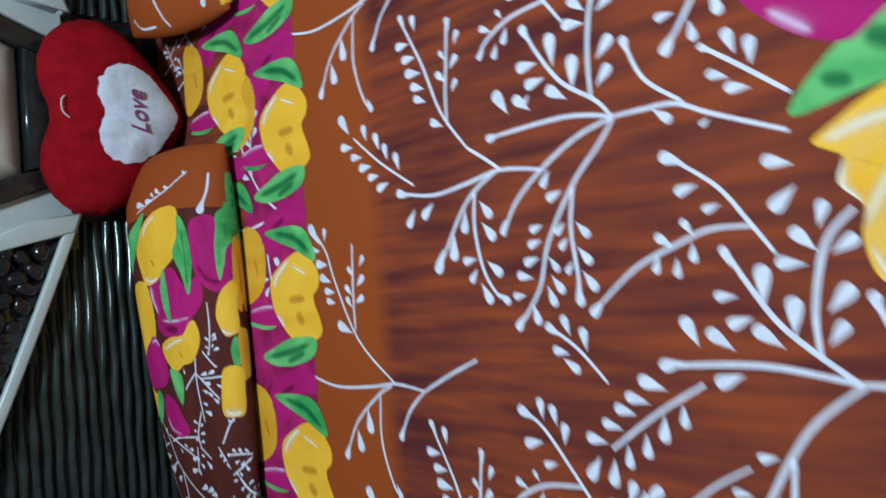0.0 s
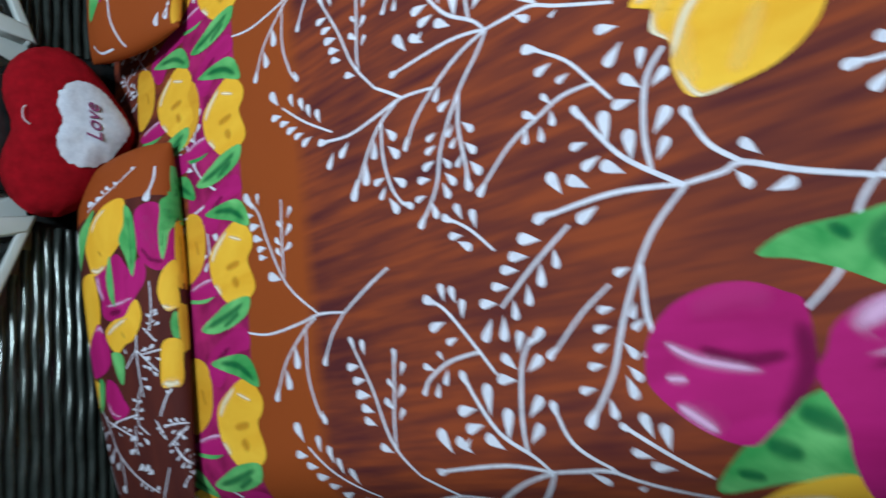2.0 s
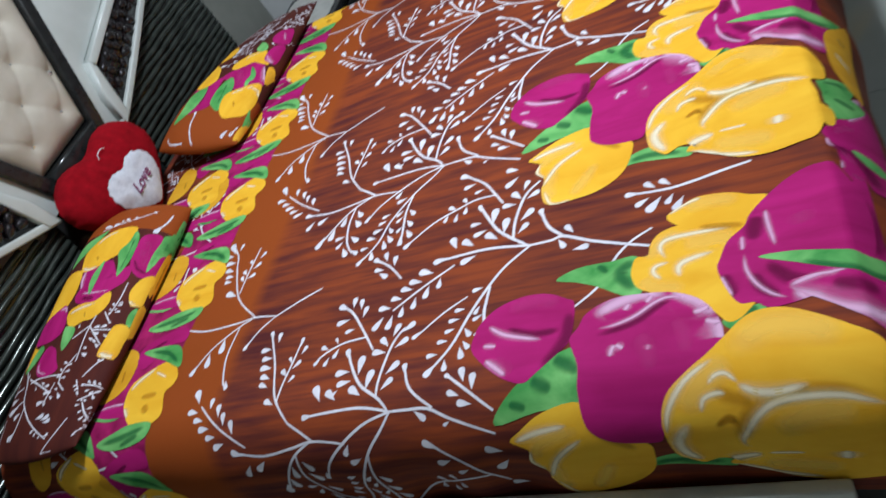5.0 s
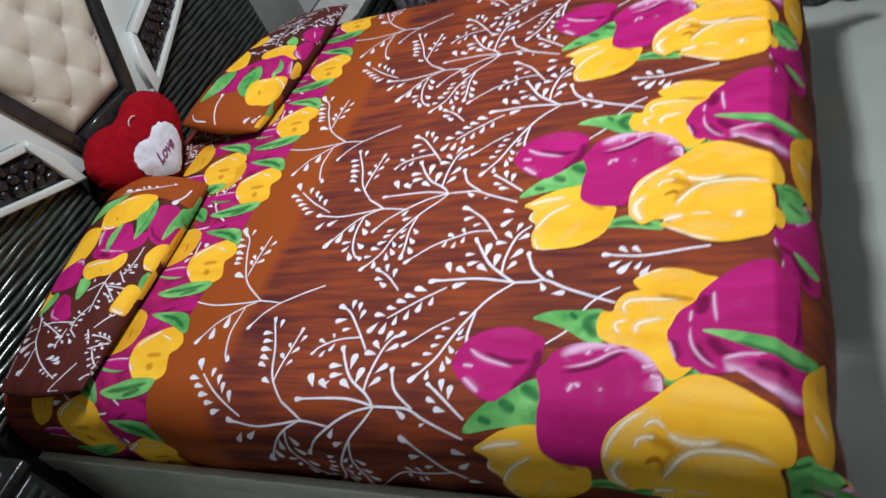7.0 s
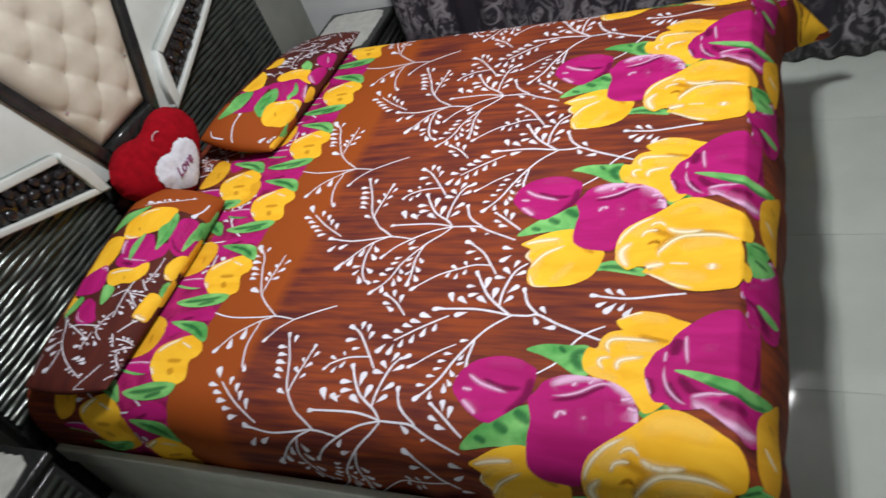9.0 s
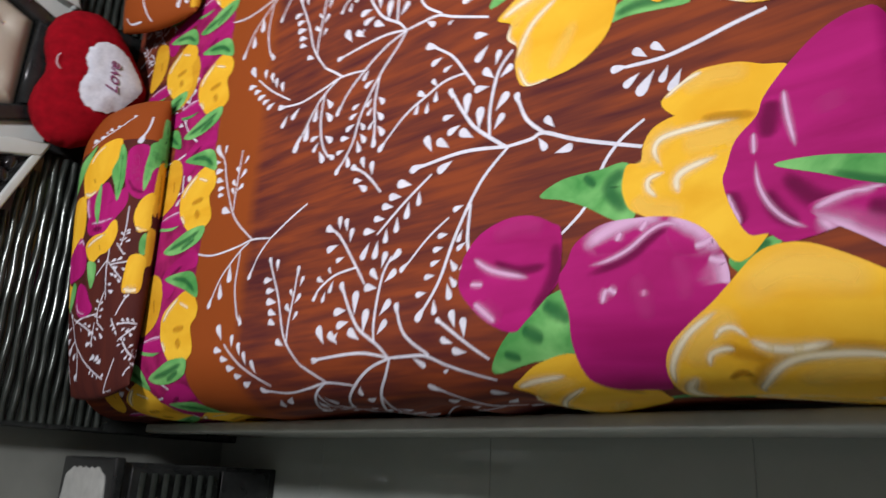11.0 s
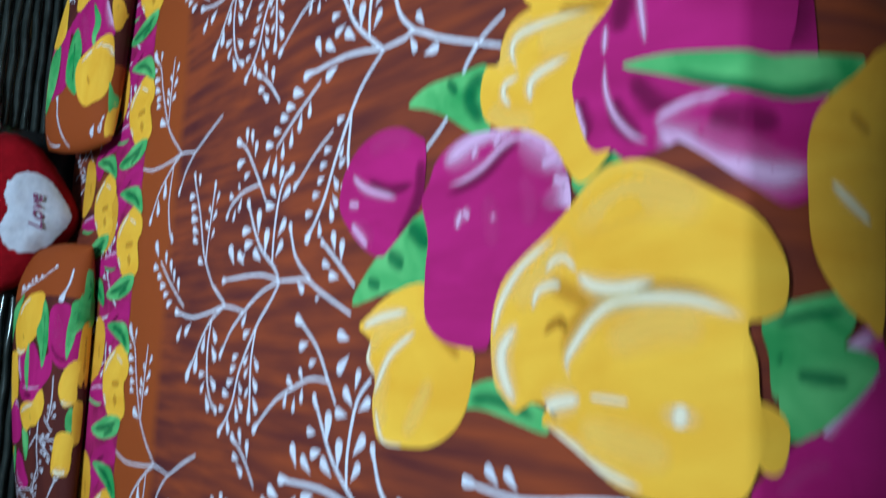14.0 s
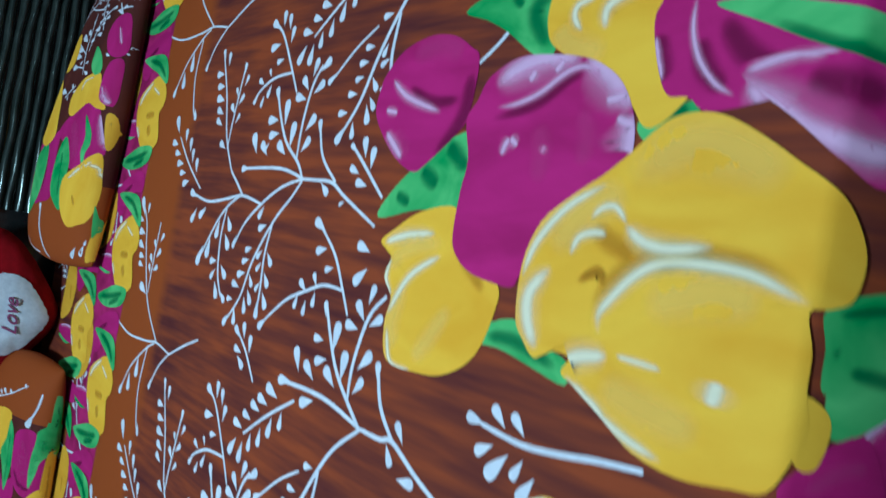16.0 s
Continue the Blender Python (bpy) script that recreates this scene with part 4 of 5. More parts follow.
twig_on(NEAR_PRINT, -0.128, -0.284, 3.8,
        [[(14, 41), (-19, 38), (-36, 33)], [(-36, 27), (-20, 12), (7, -2)], [(-9, -7), (-23, -32), (-37, -51)], [(37, 59), (18, 28)]],
        [(-1, 51, -11, 41), (-15, 50, -23, 38), (-27, 46, -33, 37), (14, 41, -2, 40), (-4, 22, -16, 27), (-17, 14, -25, 24), (-32, 19, -34, 27), (-30, 2, -25, 14), (-7, -4, -2, 6), (7, -14, -6, -12), (-9, -35, -19, -27), (-19, -54, -28, -43), (-32, -59, -34, -48), (-34, -20, -26, -28), (-37, -32, -34, -40), (19, 24, 10, 12), (37, 40, 25, 45), (28, 28, 20, 38), (-16, -6, -10, 4)])
twig_on(NEAR_PRINT, -0.138, -0.366, 3.5,
        [[(25, 39), (50, 6), (85, -31)], [(85, -31), (-85, -39)]],
        [(23, -36, 49, -37), (-61, -39, -85, -39), (48, -37, 61, -37)])
twig_on(NEAR_PRINT, -0.155, -0.351, 3,
        [[(7, -19), (-10, -7)]],
        [(-3, -9, -8, -7), (-8, 2, -10, -6), (-11, 25, -10, 12), (11, -25, 1, -19)])
bloom_on(NEAR_PRINT, "tulip", "magenta", -0.127, 0.168,
         [(32, 67), (-14, 80), (-34, 37), (-37, -47), (-30, -70), (-8, -80), (19, -60), (34, -31), (37, 19)],
         [("rose", 30, [(11, 55), (7, 5), (1, -47)]), ("plum", 12, [(26, -19), (5, -52), (-22, -62)])])
bloom_on(NEAR_PRINT, "tulip", "amberflower", -0.165, 0.123,
         [(1, 70), (-3, 67), (-3, -70), (3, -58)],
         [("amber", 10, [(0, 52), (0, 0), (0, -52)])])
bloom_on(NEAR_PRINT, "tulip", "magenta", -0.028, 0.075,
         [(38, 62), (-3, 72), (-42, 22), (-67, 50), (-81, 24), (-74, -7), (-46, -35), (-30, -58), (1, -72), (54, -64), (72, -40), (67, -15), (81, 19), (81, 51)],
         [("pink", 9, [(77, 46), (74, 12), (60, -20)]), ("pink", 5, [(54, -33), (3, -37), (-39, -33)]), ("plum", 16, [(44, -50), (-1, -56)])])
bloom_on(NEAR_PRINT, "tulip", "yellow", 0.014, 0.196,
         [(62, 26), (36, 55), (-12, 75), (-73, 73), (-77, 19), (-61, -23), (-22, -49), (10, -71), (49, -75), (66, -45), (77, -3)],
         [("cream", 7, [(47, 23), (25, 50), (-13, 65)]), ("amber", 8, [(23, -23), (11, -41)]), ("cream", 8, [(58, -57), (30, -70), (2, -63)])])
bloom_on(NEAR_PRINT, "leaf", "leaf", 0.088, 0.215,
         [(42, -58), (42, 16), (-7, 44), (-42, 58), (-12, 6), (26, -44)],
         [])
bloom_on(NEAR_PRINT, "leaf", "leaf", -0.065, 0.17,
         [(2, 83), (-20, 55), (-26, -8), (-21, -44), (-6, -83), (9, -36), (26, 5), (7, 39)],
         [("dark", 6, [(-7, 57), (-9, -6), (-7, -68)])])
bloom_on(NEAR_PRINT, "leaf", "leaf", -0.165, 0.262,
         [(1, 76), (-2, 65), (-3, 18), (0, -49), (3, -76), (2, -11)],
         [("dark", 6, [(0, 58), (0, 5), (1, -63)])])
bloom_on(NEAR_PRINT, "leaf", "leaf", -0.168, 0.193,
         [(19, 56), (8, 71), (4, 82), (-26, 43), (6, -7), (13, -46), (22, -82), (26, -53), (25, -9), (20, 30)],
         [("dark", 7, [(8, 58), (14, -9), (21, -66)])])
bloom_on(NEAR_PRINT, "leaf", "leaf", 0.003, 0.092,
         [(-5, 58), (-10, 18), (-12, -19), (-10, -58), (7, -29), (12, 15)],
         [])
bloom_on(NEAR_PRINT, "tulip", "yellow", 0.091, 0.047,
         [(38, 75), (-20, 82), (-40, 33), (-39, -17), (-19, -53), (24, -82), (40, -72), (39, -19)],
         [("amber", 8, [(39, -20), (40, -54)])])
bloom_on(NEAR_PRINT, "tulip", "yellow", -0.023, -0.016,
         [(-38, 46), (-55, 50), (-64, 19), (-54, -11), (-32, -33), (-5, -37), (28, -50), (59, -25), (64, 7), (27, 22), (-15, 24)],
         [("amber", 6, [(3, -6), (-6, -25)]), ("cream", 7, [(61, -4), (23, 9), (-24, 17)])])
bloom_on(NEAR_PRINT, "tulip", "yellow", 0.111, -0.11,
         [(20, 59), (20, 41), (15, 6), (-21, -14), (21, -59), (21, -43), (20, 6)],
         [("cream", 9, [(20, -37), (21, -41), (21, -54)])])
bloom_on(NEAR_PRINT, "tulip", "magenta", 0.084, -0.045,
         [(1, 48), (-21, 56), (-42, 17), (-48, -27), (-22, -51), (40, -56), (48, -22), (48, 12)],
         [("pink", 7, [(-3, 43), (-23, 48), (-32, 32)])])
bloom_on(NEAR_PRINT, "leaf", "leaf", 0.007, -0.097,
         [(22, 37), (-18, 27), (-22, -4), (-8, -37), (7, -20), (17, 6)],
         [])
bloom_on(NEAR_PRINT, "leaf", "leaf", 0.1, -0.144,
         [(-3, 38), (-22, 24), (-8, -15), (22, -38), (20, -4)],
         [])
bloom_on(NEAR_PRINT, "tulip", "magenta", 0.032, -0.157,
         [(27, 44), (-7, 29), (-27, -5), (-42, -29), (-21, -44), (19, -44), (41, -16), (42, 16)],
         [("pink", 5, [(37, -3), (26, -29), (-10, -41)])])
bloom_on(NEAR_PRINT, "leaf", "leaf", -0.157, -0.037,
         [(7, 8), (-2, 31), (-7, -6), (-3, -31), (5, -24)],
         [])
bloom_on(NEAR_PRINT, "tulip", "yellow", -0.147, 0.052,
         [(8, 25), (-7, 50), (-17, 56), (-16, 6), (-16, -45), (-7, -56), (3, -56), (12, -37), (17, -11)],
         [("cream", 8, [(11, -40), (-1, -51), (-14, -48)])])
bloom_on(NEAR_PRINT, "tulip", "amberflower", -0.163, -0.043,
         [(2, 37), (-2, 50), (-2, -50), (1, -44), (2, 0)],
         [])
bloom_on(NEAR_PRINT, "tulip", "yellow", -0.142, -0.12,
         [(10, 50), (-19, 50), (-21, 2), (-19, -46), (-4, -50), (21, -41), (19, 9)],
         [("cream", 14, [(19, -35), (-1, -43), (-19, -41)])])
twig_on(FAR_PRINT, 0.013, -0.349, 4.5,
        [[(9, 50), (12, 4), (-3, -35), (-16, -50)]],
        [(16, 50, 10, 32)])
twig_on(FAR_PRINT, -0.019, -0.38, 3.5,
        [[(135, -1), (115, -14), (62, -14)], [(-70, -24), (-129, -22)]],
        [(135, 1, 129, -9), (-91, -9, -109, 9), (-120, -6, -131, 14), (-131, 14, -135, 24), (-118, -24, -122, -15), (59, -19, 82, -17)])
twig_on(FAR_PRINT, -0.038, 0.075, 3.2,
        [[(46, 98), (40, 14), (19, -56)], [(32, -7), (126, 33)], [(23, -41), (81, -37)], [(-44, 113), (8, 71), (23, 1)], [(-110, 123), (-61, 105)], [(39, -84), (79, -118)]],
        [(49, 80, 45, 66), (1, 59, 29, 54), (64, 54, 38, 40), (89, 41, 48, 25), (13, 32, 33, 24), (93, 9, 51, 2), (90, -11, 52, -14), (50, -32, 37, -22), (7, -25, 23, -30), (89, -40, 54, -40), (-4, -54, 18, -48), (-17, 45, 8, 43), (-16, 74, 1, 67), (-32, 90, -13, 82), (-55, 116, -41, 106), (-83, 103, -63, 105), (-95, 121, -81, 113), (109, -101, 74, -106), (62, -123, 63, -111), (57, -82, 47, -97), (24, -98, 46, -101), (-65, -2, -81, -6), (-87, 9, -87, -4), (-123, 7, -115, 12), (-126, 27, -122, 20)])
bloom_on(FAR_PRINT, "tulip", "magenta", 0.108, 0.015,
         [(0, -41), (0, 7), (0, 41), (0, -6), (0, -37)],
         [])
bloom_on(FAR_PRINT, "tulip", "magenta", 0.044, -0.212,
         [(19, -88), (-9, -11), (65, 36), (-12, 75), (-48, 88), (-54, 8), (-65, -65), (-8, -86)],
         [("plum", 10, [(10, 55), (-9, -11), (-10, -67)])])
bloom_on(FAR_PRINT, "tulip", "yellow", 0.112, -0.258,
         [(0, -46), (-2, 22), (-3, 80), (-3, 50), (-1, -7), (1, -58), (3, -80)],
         [])
bloom_on(FAR_PRINT, "leaf", "leaf", 0.076, -0.247,
         [(38, -87), (35, -19), (33, 48), (-21, 87), (-38, 22), (-26, -41)],
         [])
bloom_on(FAR_PRINT, "tulip", "magenta", -0.077, -0.123,
         [(81, -9), (67, 24), (19, 62), (-16, 84), (-49, 69), (-69, 17), (-81, -41), (-56, -56), (-31, -77), (0, -84), (33, -35)],
         [("pink", 12, [(-54, 56), (-70, 11), (-79, -33)]), ("rose", 30, [(30, 33), (2, -19), (-10, -66)])])
bloom_on(FAR_PRINT, "tulip", "yellow", 0.068, -0.082,
         [(41, -49), (40, 5), (40, 58), (40, 86), (-7, 41), (-34, -15), (-41, -57), (2, -86), (41, -75)],
         [("amber", 6, [(38, -42), (19, -26)])])
bloom_on(FAR_PRINT, "tulip", "yellow", -0.07, -0.028,
         [(61, -48), (71, -11), (52, 19), (25, 41), (-30, 56), (-49, 14), (-71, -27), (-48, -30), (-17, -20), (10, -37), (36, -56)],
         [("cream", 6, [(31, 6), (20, 32), (-14, 43)])])
bloom_on(FAR_PRINT, "tulip", "magenta", -0.136, 0.009,
         [(17, -44), (23, 3), (11, 47), (-19, 58), (-23, 0), (-22, -42), (-14, -58)],
         [("pink", 12, [(19, -10), (4, -42), (-15, -50)])])
bloom_on(FAR_PRINT, "leaf", "leaf", -0.078, 0.055,
         [(20, 35), (-13, 11), (-24, -24), (-1, -35), (23, -14), (24, 14)],
         [])
bloom_on(FAR_PRINT, "tulip", "magenta", -0.124, 0.124,
         [(34, -3), (18, 37), (-23, 55), (-34, 10), (-34, -39), (-12, -55), (17, -44)],
         [("pink", 5, [(-2, 21), (-20, -23)])])
bloom_on(FAR_PRINT, "tulip", "yellow", 0.079, 0.074,
         [(28, -50), (27, 0), (27, 41), (-1, 50), (-28, 2), (-17, -36)],
         [])
bloom_on(FAR_PRINT, "leaf", "leaf", -0.043, -0.218,
         [(5, 84), (-29, 34), (-31, -19), (-22, -84), (13, -67), (30, -39), (31, 29)],
         [("dark", 6, [(6, 52), (-5, -8), (-7, -62)])])
bloom_on(FAR_PRINT, "leaf", "leaf", -0.108, -0.139,
         [(17, 63), (-11, 28), (-17, -5), (-9, -29), (-10, -63), (5, -28), (2, 13)],
         [])
bloom_on(FAR_PRINT, "tulip", "yellow", -0.111, -0.249,
         [(51, -10), (40, 24), (3, 52), (-15, 71), (-43, 84), (-50, 23), (-51, -19), (-47, -55), (-38, -73), (-20, -80), (12, -84), (41, -58)],
         [("amber", 8, [(7, -19), (-4, -42)]), ("cream", 8, [(31, 15), (1, 42), (-30, 65)]), ("cream", 7, [(-22, 55), (-43, 49), (-49, 23)])])
bloom_on(FAR_PRINT, "tulip", "amberflower", -0.155, -0.11,
         [(9, 38), (-8, 37), (-9, -33), (-1, -38)],
         [("amber", 8, [(-2, 28), (-6, -19)])])
bloom_on(FAR_PRINT, "tulip", "amberflower", -0.16, -0.359,
         [(-3, 20), (-9, 45), (-6, -33), (9, -45)],
         [])
bloom_on(FAR_PRINT, "leaf", "leaf", -0.162, -0.319,
         [(3, 31), (-3, 3), (-3, -21), (1, -31)],
         [])
# the outer half of the other pillow carries the same twigs, mirrored
FAR_PRINT += [(k, c, u, -v - 0.02, w, [[(a, -b) for a, b in line] for line in f], [(a, -b, p, -q) for a, b, p, q in e])
              for k, c, u, v, w, f, e in NEAR_PRINT if k == "sprig" and v < -0.18]


def pillow(at, turn, flip, items, sag=0.20, stretch=0.0):
    """A cushion in the same print at half size; flip: -1 when its outer end lies towards -x."""
    ob = thing("pillow", "plump pillow in brown tulip-print cotton leaning on the headboard", "pillow", at, "pillows on the bed")
    ob.rotation_euler = (radians(12), 0, radians(turn))
    LA, LB = 0.405, 0.165

    def puff(a, b):
        return 0.076 * max(0.0, 1 - abs(a / LA) ** 3.2) ** 0.42 * max(0.0, 1 - abs(b / LB) ** 2.6) ** 0.45 * (1 - 0.26 * (1 + flip * a / LA) * 0.9)

    def top(a, b, h=0.0):
        a, b = min(max(a, -LA), LA), min(max(b, -LB), LB)
        pinch = 1 - 0.05 * (b / LB) ** 2
        dent = 0.006 * noise.noise((a * 7 + at[0], b * 9, 1.0))
        out = (1 + flip * a / LA) / 2
        slump = sag * out ** 1.6 * (b + LB)          # the outer end lies flat on the bed
        inner = min(max((-flip * a - 0.26) / (LA - 0.26), 0.0), 1.0)
        return Vector((a * pinch - flip * stretch * inner ** 1.5, b * (1 - 0.06 * (a / LA) ** 2), puff(a, b) + dent * (puff(a, b) / 0.076) - slump + h))

    def printed(u, v, h=0.0):
        a, b = v, u
        if b >= -LB:
            return top(a, b, h)
        b = min(-2 * LB - b, LB)                      # round the front seam to the underside
        return top(a, b, -h) - Vector((0, h, 1.7 * puff(a, b)))

    n = 44
    aa = [-math.cos(math.pi * i / n) * LA for i in range(n + 1)]
    bb = [-math.cos(math.pi * i / 28) * LB for i in range(29)]
    bm = bmesh.new()
    pr = bm.loops.layers.uv.new("print")
    for side in (1, -1):
        g = [[bm.verts.new((lambda p: p if side > 0 else p - Vector((0, 0, 1.7 * puff(a, b))))(top(a, b))) for b in bb] for a in aa]
        for i in range(n):
            for j in range(28):
                q = ((i, j), (i + 1, j), (i + 1, j + 1), (i, j + 1))
                f = bm.faces.new([g[x][y] for x, y in (q if side > 0 else q[::-1])])
                f.material_index = 0 if flip * aa[i] + LA < 0.15 else 1
                for lp, (x, y) in zip(f.loops, q if side > 0 else q[::-1]):
                    lp[pr].uv = (0.37 + bb[y] * 2, 1.55 if flip * aa[i] + LA < 0.15 else 0.60 + 0.8 * aa[x])
    bmesh.ops.remove_doubles(bm, verts=bm.verts[:], dist=0.0004)
    part("pillowcase", bm, [COTTON, MAROON], ob)
    lay_print(ob, printed, [0.0], lambda u, v: True, gap=0.6, items=items, reach=0.010, curved=lambda u, v: 1 if u > -0.8 * LB else 0.35,
              trim=lambda u, v: -LB - 0.058 < u < LB * 0.99 and abs(v) < LA * 0.985)
    return ob


pillow((-0.605, 2.015, BED_H + 0.056), 3, -1, NEAR_PRINT)
pillow((0.475, 1.955, BED_H + 0.056), -3, 1, FAR_PRINT, 0.29, 0.035)


# ---- heart cushion ----
def heart_curve(n, k=1.0):
    pts = []
    for i in range(n):
        t = 2 * math.pi * i / n
        x = math.sin(t) ** 3 * 0.52 + math.sin(t) * 0.48
        y = (13 * math.cos(t) - 5 * math.cos(2 * t) - 2 * math.cos(3 * t) - math.cos(4 * t) + 2.5) / 15.5
        pts.append((x * k, (y * 0.46 + math.cos(t) * 0.34) * k))
    return pts


def heart_mesh(width, thick, n=96, rings=16, fuzz=0.0, back=True, floor_h=0.0, blunt=0.22):
    bm = bmesh.new()
    out = []
    for x, y in heart_curve(n, width / 2):
        r = math.hypot(x, y)
        k = 1 + fuzz * noise.noise((x * 90, y * 90, 3))
        y = y + blunt * width * 0.5 * max(0, -y / (width / 2)) ** 2       # a soft, blunt point
        out.append((x * k, y * k))
    for side in ((1, -1) if back else (1,)):
        rows = []
        for q in range(1, rings + 1):
            f = q / rings
            z = floor_h + side * thick * max(0.0, 1 - f ** 3.0) ** 0.5
            rows.append([bm.verts.new((x * f, z + 0.004 * noise.noise((x * f * 30, y * f * 30, side)), y * f)) for x, y in out])
        mid = bm.verts.new((0, floor_h + side * thick, 0))
        for i in range(n):
            j = (i + 1) % n
            bm.faces.new((mid, rows[0][i], rows[0][j]))
            for q in range(rings - 1):
                bm.faces.new((rows[q][i], rows[q + 1][i], rows[q + 1][j], rows[q][j]))
    bmesh.ops.remove_doubles(bm, verts=bm.verts[:], dist=0.0005)
    bmesh.ops.recalc_face_normals(bm, faces=bm.faces[:])
    return bm


HEART_W, HEART_T = 0.425, 0.068
heart = thing("heart_cushion", "red plush heart cushion with white patch against the headboard", "cushion", (-0.118, 2.150, BED_H + 0.140))
heart.rotation_euler = (radians(-16), 0, radians(-3))
body_bm = heart_mesh(HEART_W, HEART_T, fuzz=0.02, blunt=0.10)
for v in body_bm.verts:
    if v.co.y > 0:
        v.co.y *= 0.35                                # pressed against the headboard
part("cushion_body", body_bm, PLUSH, heart)


def flip_front(bm):
    for v in bm.verts:
        v.co.y = -v.co.y
    bmesh.ops.reverse_faces(bm, faces=bm.faces[:])
    return bm


RIM = [(math.atan2(y, x), math.hypot(x, y)) for x, y in heart_curve(200, HEART_W / 2)]


def heart_front(x, z):
    """How far the cushion's face stands out at (x, z) of its own plane."""
    a = math.atan2(z, x)
    rim = min(RIM, key=lambda q: abs((q[0] - a + math.pi) % (2 * math.pi) - math.pi))[1]
    return HEART_T * max(0.0, 1 - min(1.0, math.hypot(x, z) / rim) ** 3.0) ** 0.5


patch_bm = heart_mesh(0.212, 0.004, n=140, rings=8, fuzz=0.05, back=False)
for v in patch_bm.verts:
    v.co.z = v.co.z * 1.16 - 0.050
    v.co.y += heart_front(v.co.x, v.co.z) + 0.003
patch = part("heart_patch", flip_front(patch_bm), PLUSH_WHITE, heart, "fuzzy white heart patch")
word = bpy.data.curves.new("word", "FONT")
word.body, word.size, word.extrude, word.align_x, word.align_y, word.shear = "Love", 0.047, 0.0012, "CENTER", "CENTER", 0.5
word.offset = 0.0003
word_ob = new("embroidered_word", word)
bpy.context.view_layer.update()
word_me = bpy.data.meshes.new_from_object(word_ob.evaluated_get(bpy.context.evaluated_depsgraph_get()))
bpy.data.objects.remove(word_ob)
stitched = new("embroidered_word", word_me)
word_me.materials.clear()
word_me.materials.append(STITCH)
stitched.parent = heart
stitched.matrix_basis = pose(0.0, -0.0775, -0.046, 90, -6, 0)
tagged(stitched, "violet stitched word")
tick = bmesh.new()
loop_pts = spline([(-0.012, 0.0), (0.0, 0.012), (0.022, 0.014), (0.032, 0.008)])
for k in range(len(loop_pts) - 1):
    a, b = Vector((loop_pts[k][0], 0, loop_pts[k][1])), Vector((loop_pts[k + 1][0], 0, loop_pts[k + 1][1]))
    bmesh.ops.create_cone(tick, cap_ends=True, segments=6, radius1=0.0016, radius2=0.0016, depth=(b - a).length * 1.3,
                          matrix=Matrix.Translation((a + b) / 2) @ (b - a).to_track_quat("Z", "Y").to_matrix().to_4x4())
bmesh.ops.translate(tick, verts=tick.verts[:], vec=(0.0, -0.062, 0.085))
part("hanging_loop", tick, THREAD, heart, "white thread loop")


# ---- headboard ----
headboard = thing("headboard", "black and white headboard with tufted beige panel, ribbed sides", "headboard", (MID, HEAD_Y, 0))


def hb(name, bm, material, label="", parent=None, smooth=True):
    bmesh.ops.transform(bm, matrix=Matrix.Translation((0, -HEAD_Y, 0)), verts=bm.verts[:])
    return part(name, bm, material, parent or headboard, label, smooth)


hb("backing_board", box(-0.98, HEAD_Y + 0.02, 0.0, 0.98, HEAD_Y + 0.11, 1.62, 0.005), BLACK_GLOSS)

LEAN_K = 0.40                # how far the fan's sides open with height


def fan_half(z):
    return 0.135 + (z - 0.85) * LEAN_K


# tufted pad with dimples on a lattice
def tuft_places():
    out = []
    for r in range(8):
        z = 0.925 + 0.0925 * r
        for c in range(-4, 5):
            x = (0.0 if r % 2 else 0.082) + 0.164 * c
            if abs(x) < fan_half(z) - 0.035:
                out.append((x, z))
    return out


TUFTS = tuft_places()


def pad_mesh():
    bm = bmesh.new()
    nz, nx = 120, 64
    g = []
    for i in range(nz + 1):
        z = 0.850 + (1.55 - 0.850) * i / nz
        row = []
        for j in range(nx + 1):
            s = -1 + 2 * j / nx
            x = s * (fan_half(z) - 0.002)
            d = min((math.hypot(x - a, z - b) for a, b in TUFTS), default=1)
            puff = 0.026 * (1 - math.exp(-(d / 0.030) ** 1.2))
            crease = 0.0
            for a, b in TUFTS:
                for ex, ez in ((0.082, 0.0925), (-0.082, 0.0925)):
                    px, pz = x - a, z - b
                    L2 = ex * ex + ez * ez
                    t = min(max((px * ex + pz * ez) / L2, 0), 1)
                    q = math.hypot(px - ex * t, pz - ez * t)
                    crease = max(crease, 0.0022 * math.exp(-(q / 0.008) ** 2))
            rim = min((1 - abs(s)) * fan_half(z), z - 0.850) / 0.03
            edge = 0.022 * (1 - math.exp(-max(rim, 0)))
            row.append(bm.verts.new((x, HEAD_Y + 0.012 - edge - puff * min(1, edge / 0.02) * 0.75 + crease, z)))
        g.append(row)
    for i in range(nz):
        for j in range(nx):
            bm.faces.new((g[i][j], g[i][j + 1], g[i + 1][j + 1], g[i + 1][j]))
    bmesh.ops.recalc_face_normals(bm, faces=bm.faces[:])
    return bm


pad = hb("tufted_pad", pad_mesh(), PAD_CLOTH, "padded beige panel with deep buttons")
for a, b in TUFTS:
    bm = bmesh.new()
    bmesh.ops.create_icosphere(bm, subdivisions=1, radius=0.008, matrix=Matrix.Translation((a, HEAD_Y - 0.006, b)) @ Matrix.Diagonal((1, 0.6, 1, 1)))
    hb("crystal_button", bm, CRYSTAL, "small clear crystal button", pad, smooth=False)

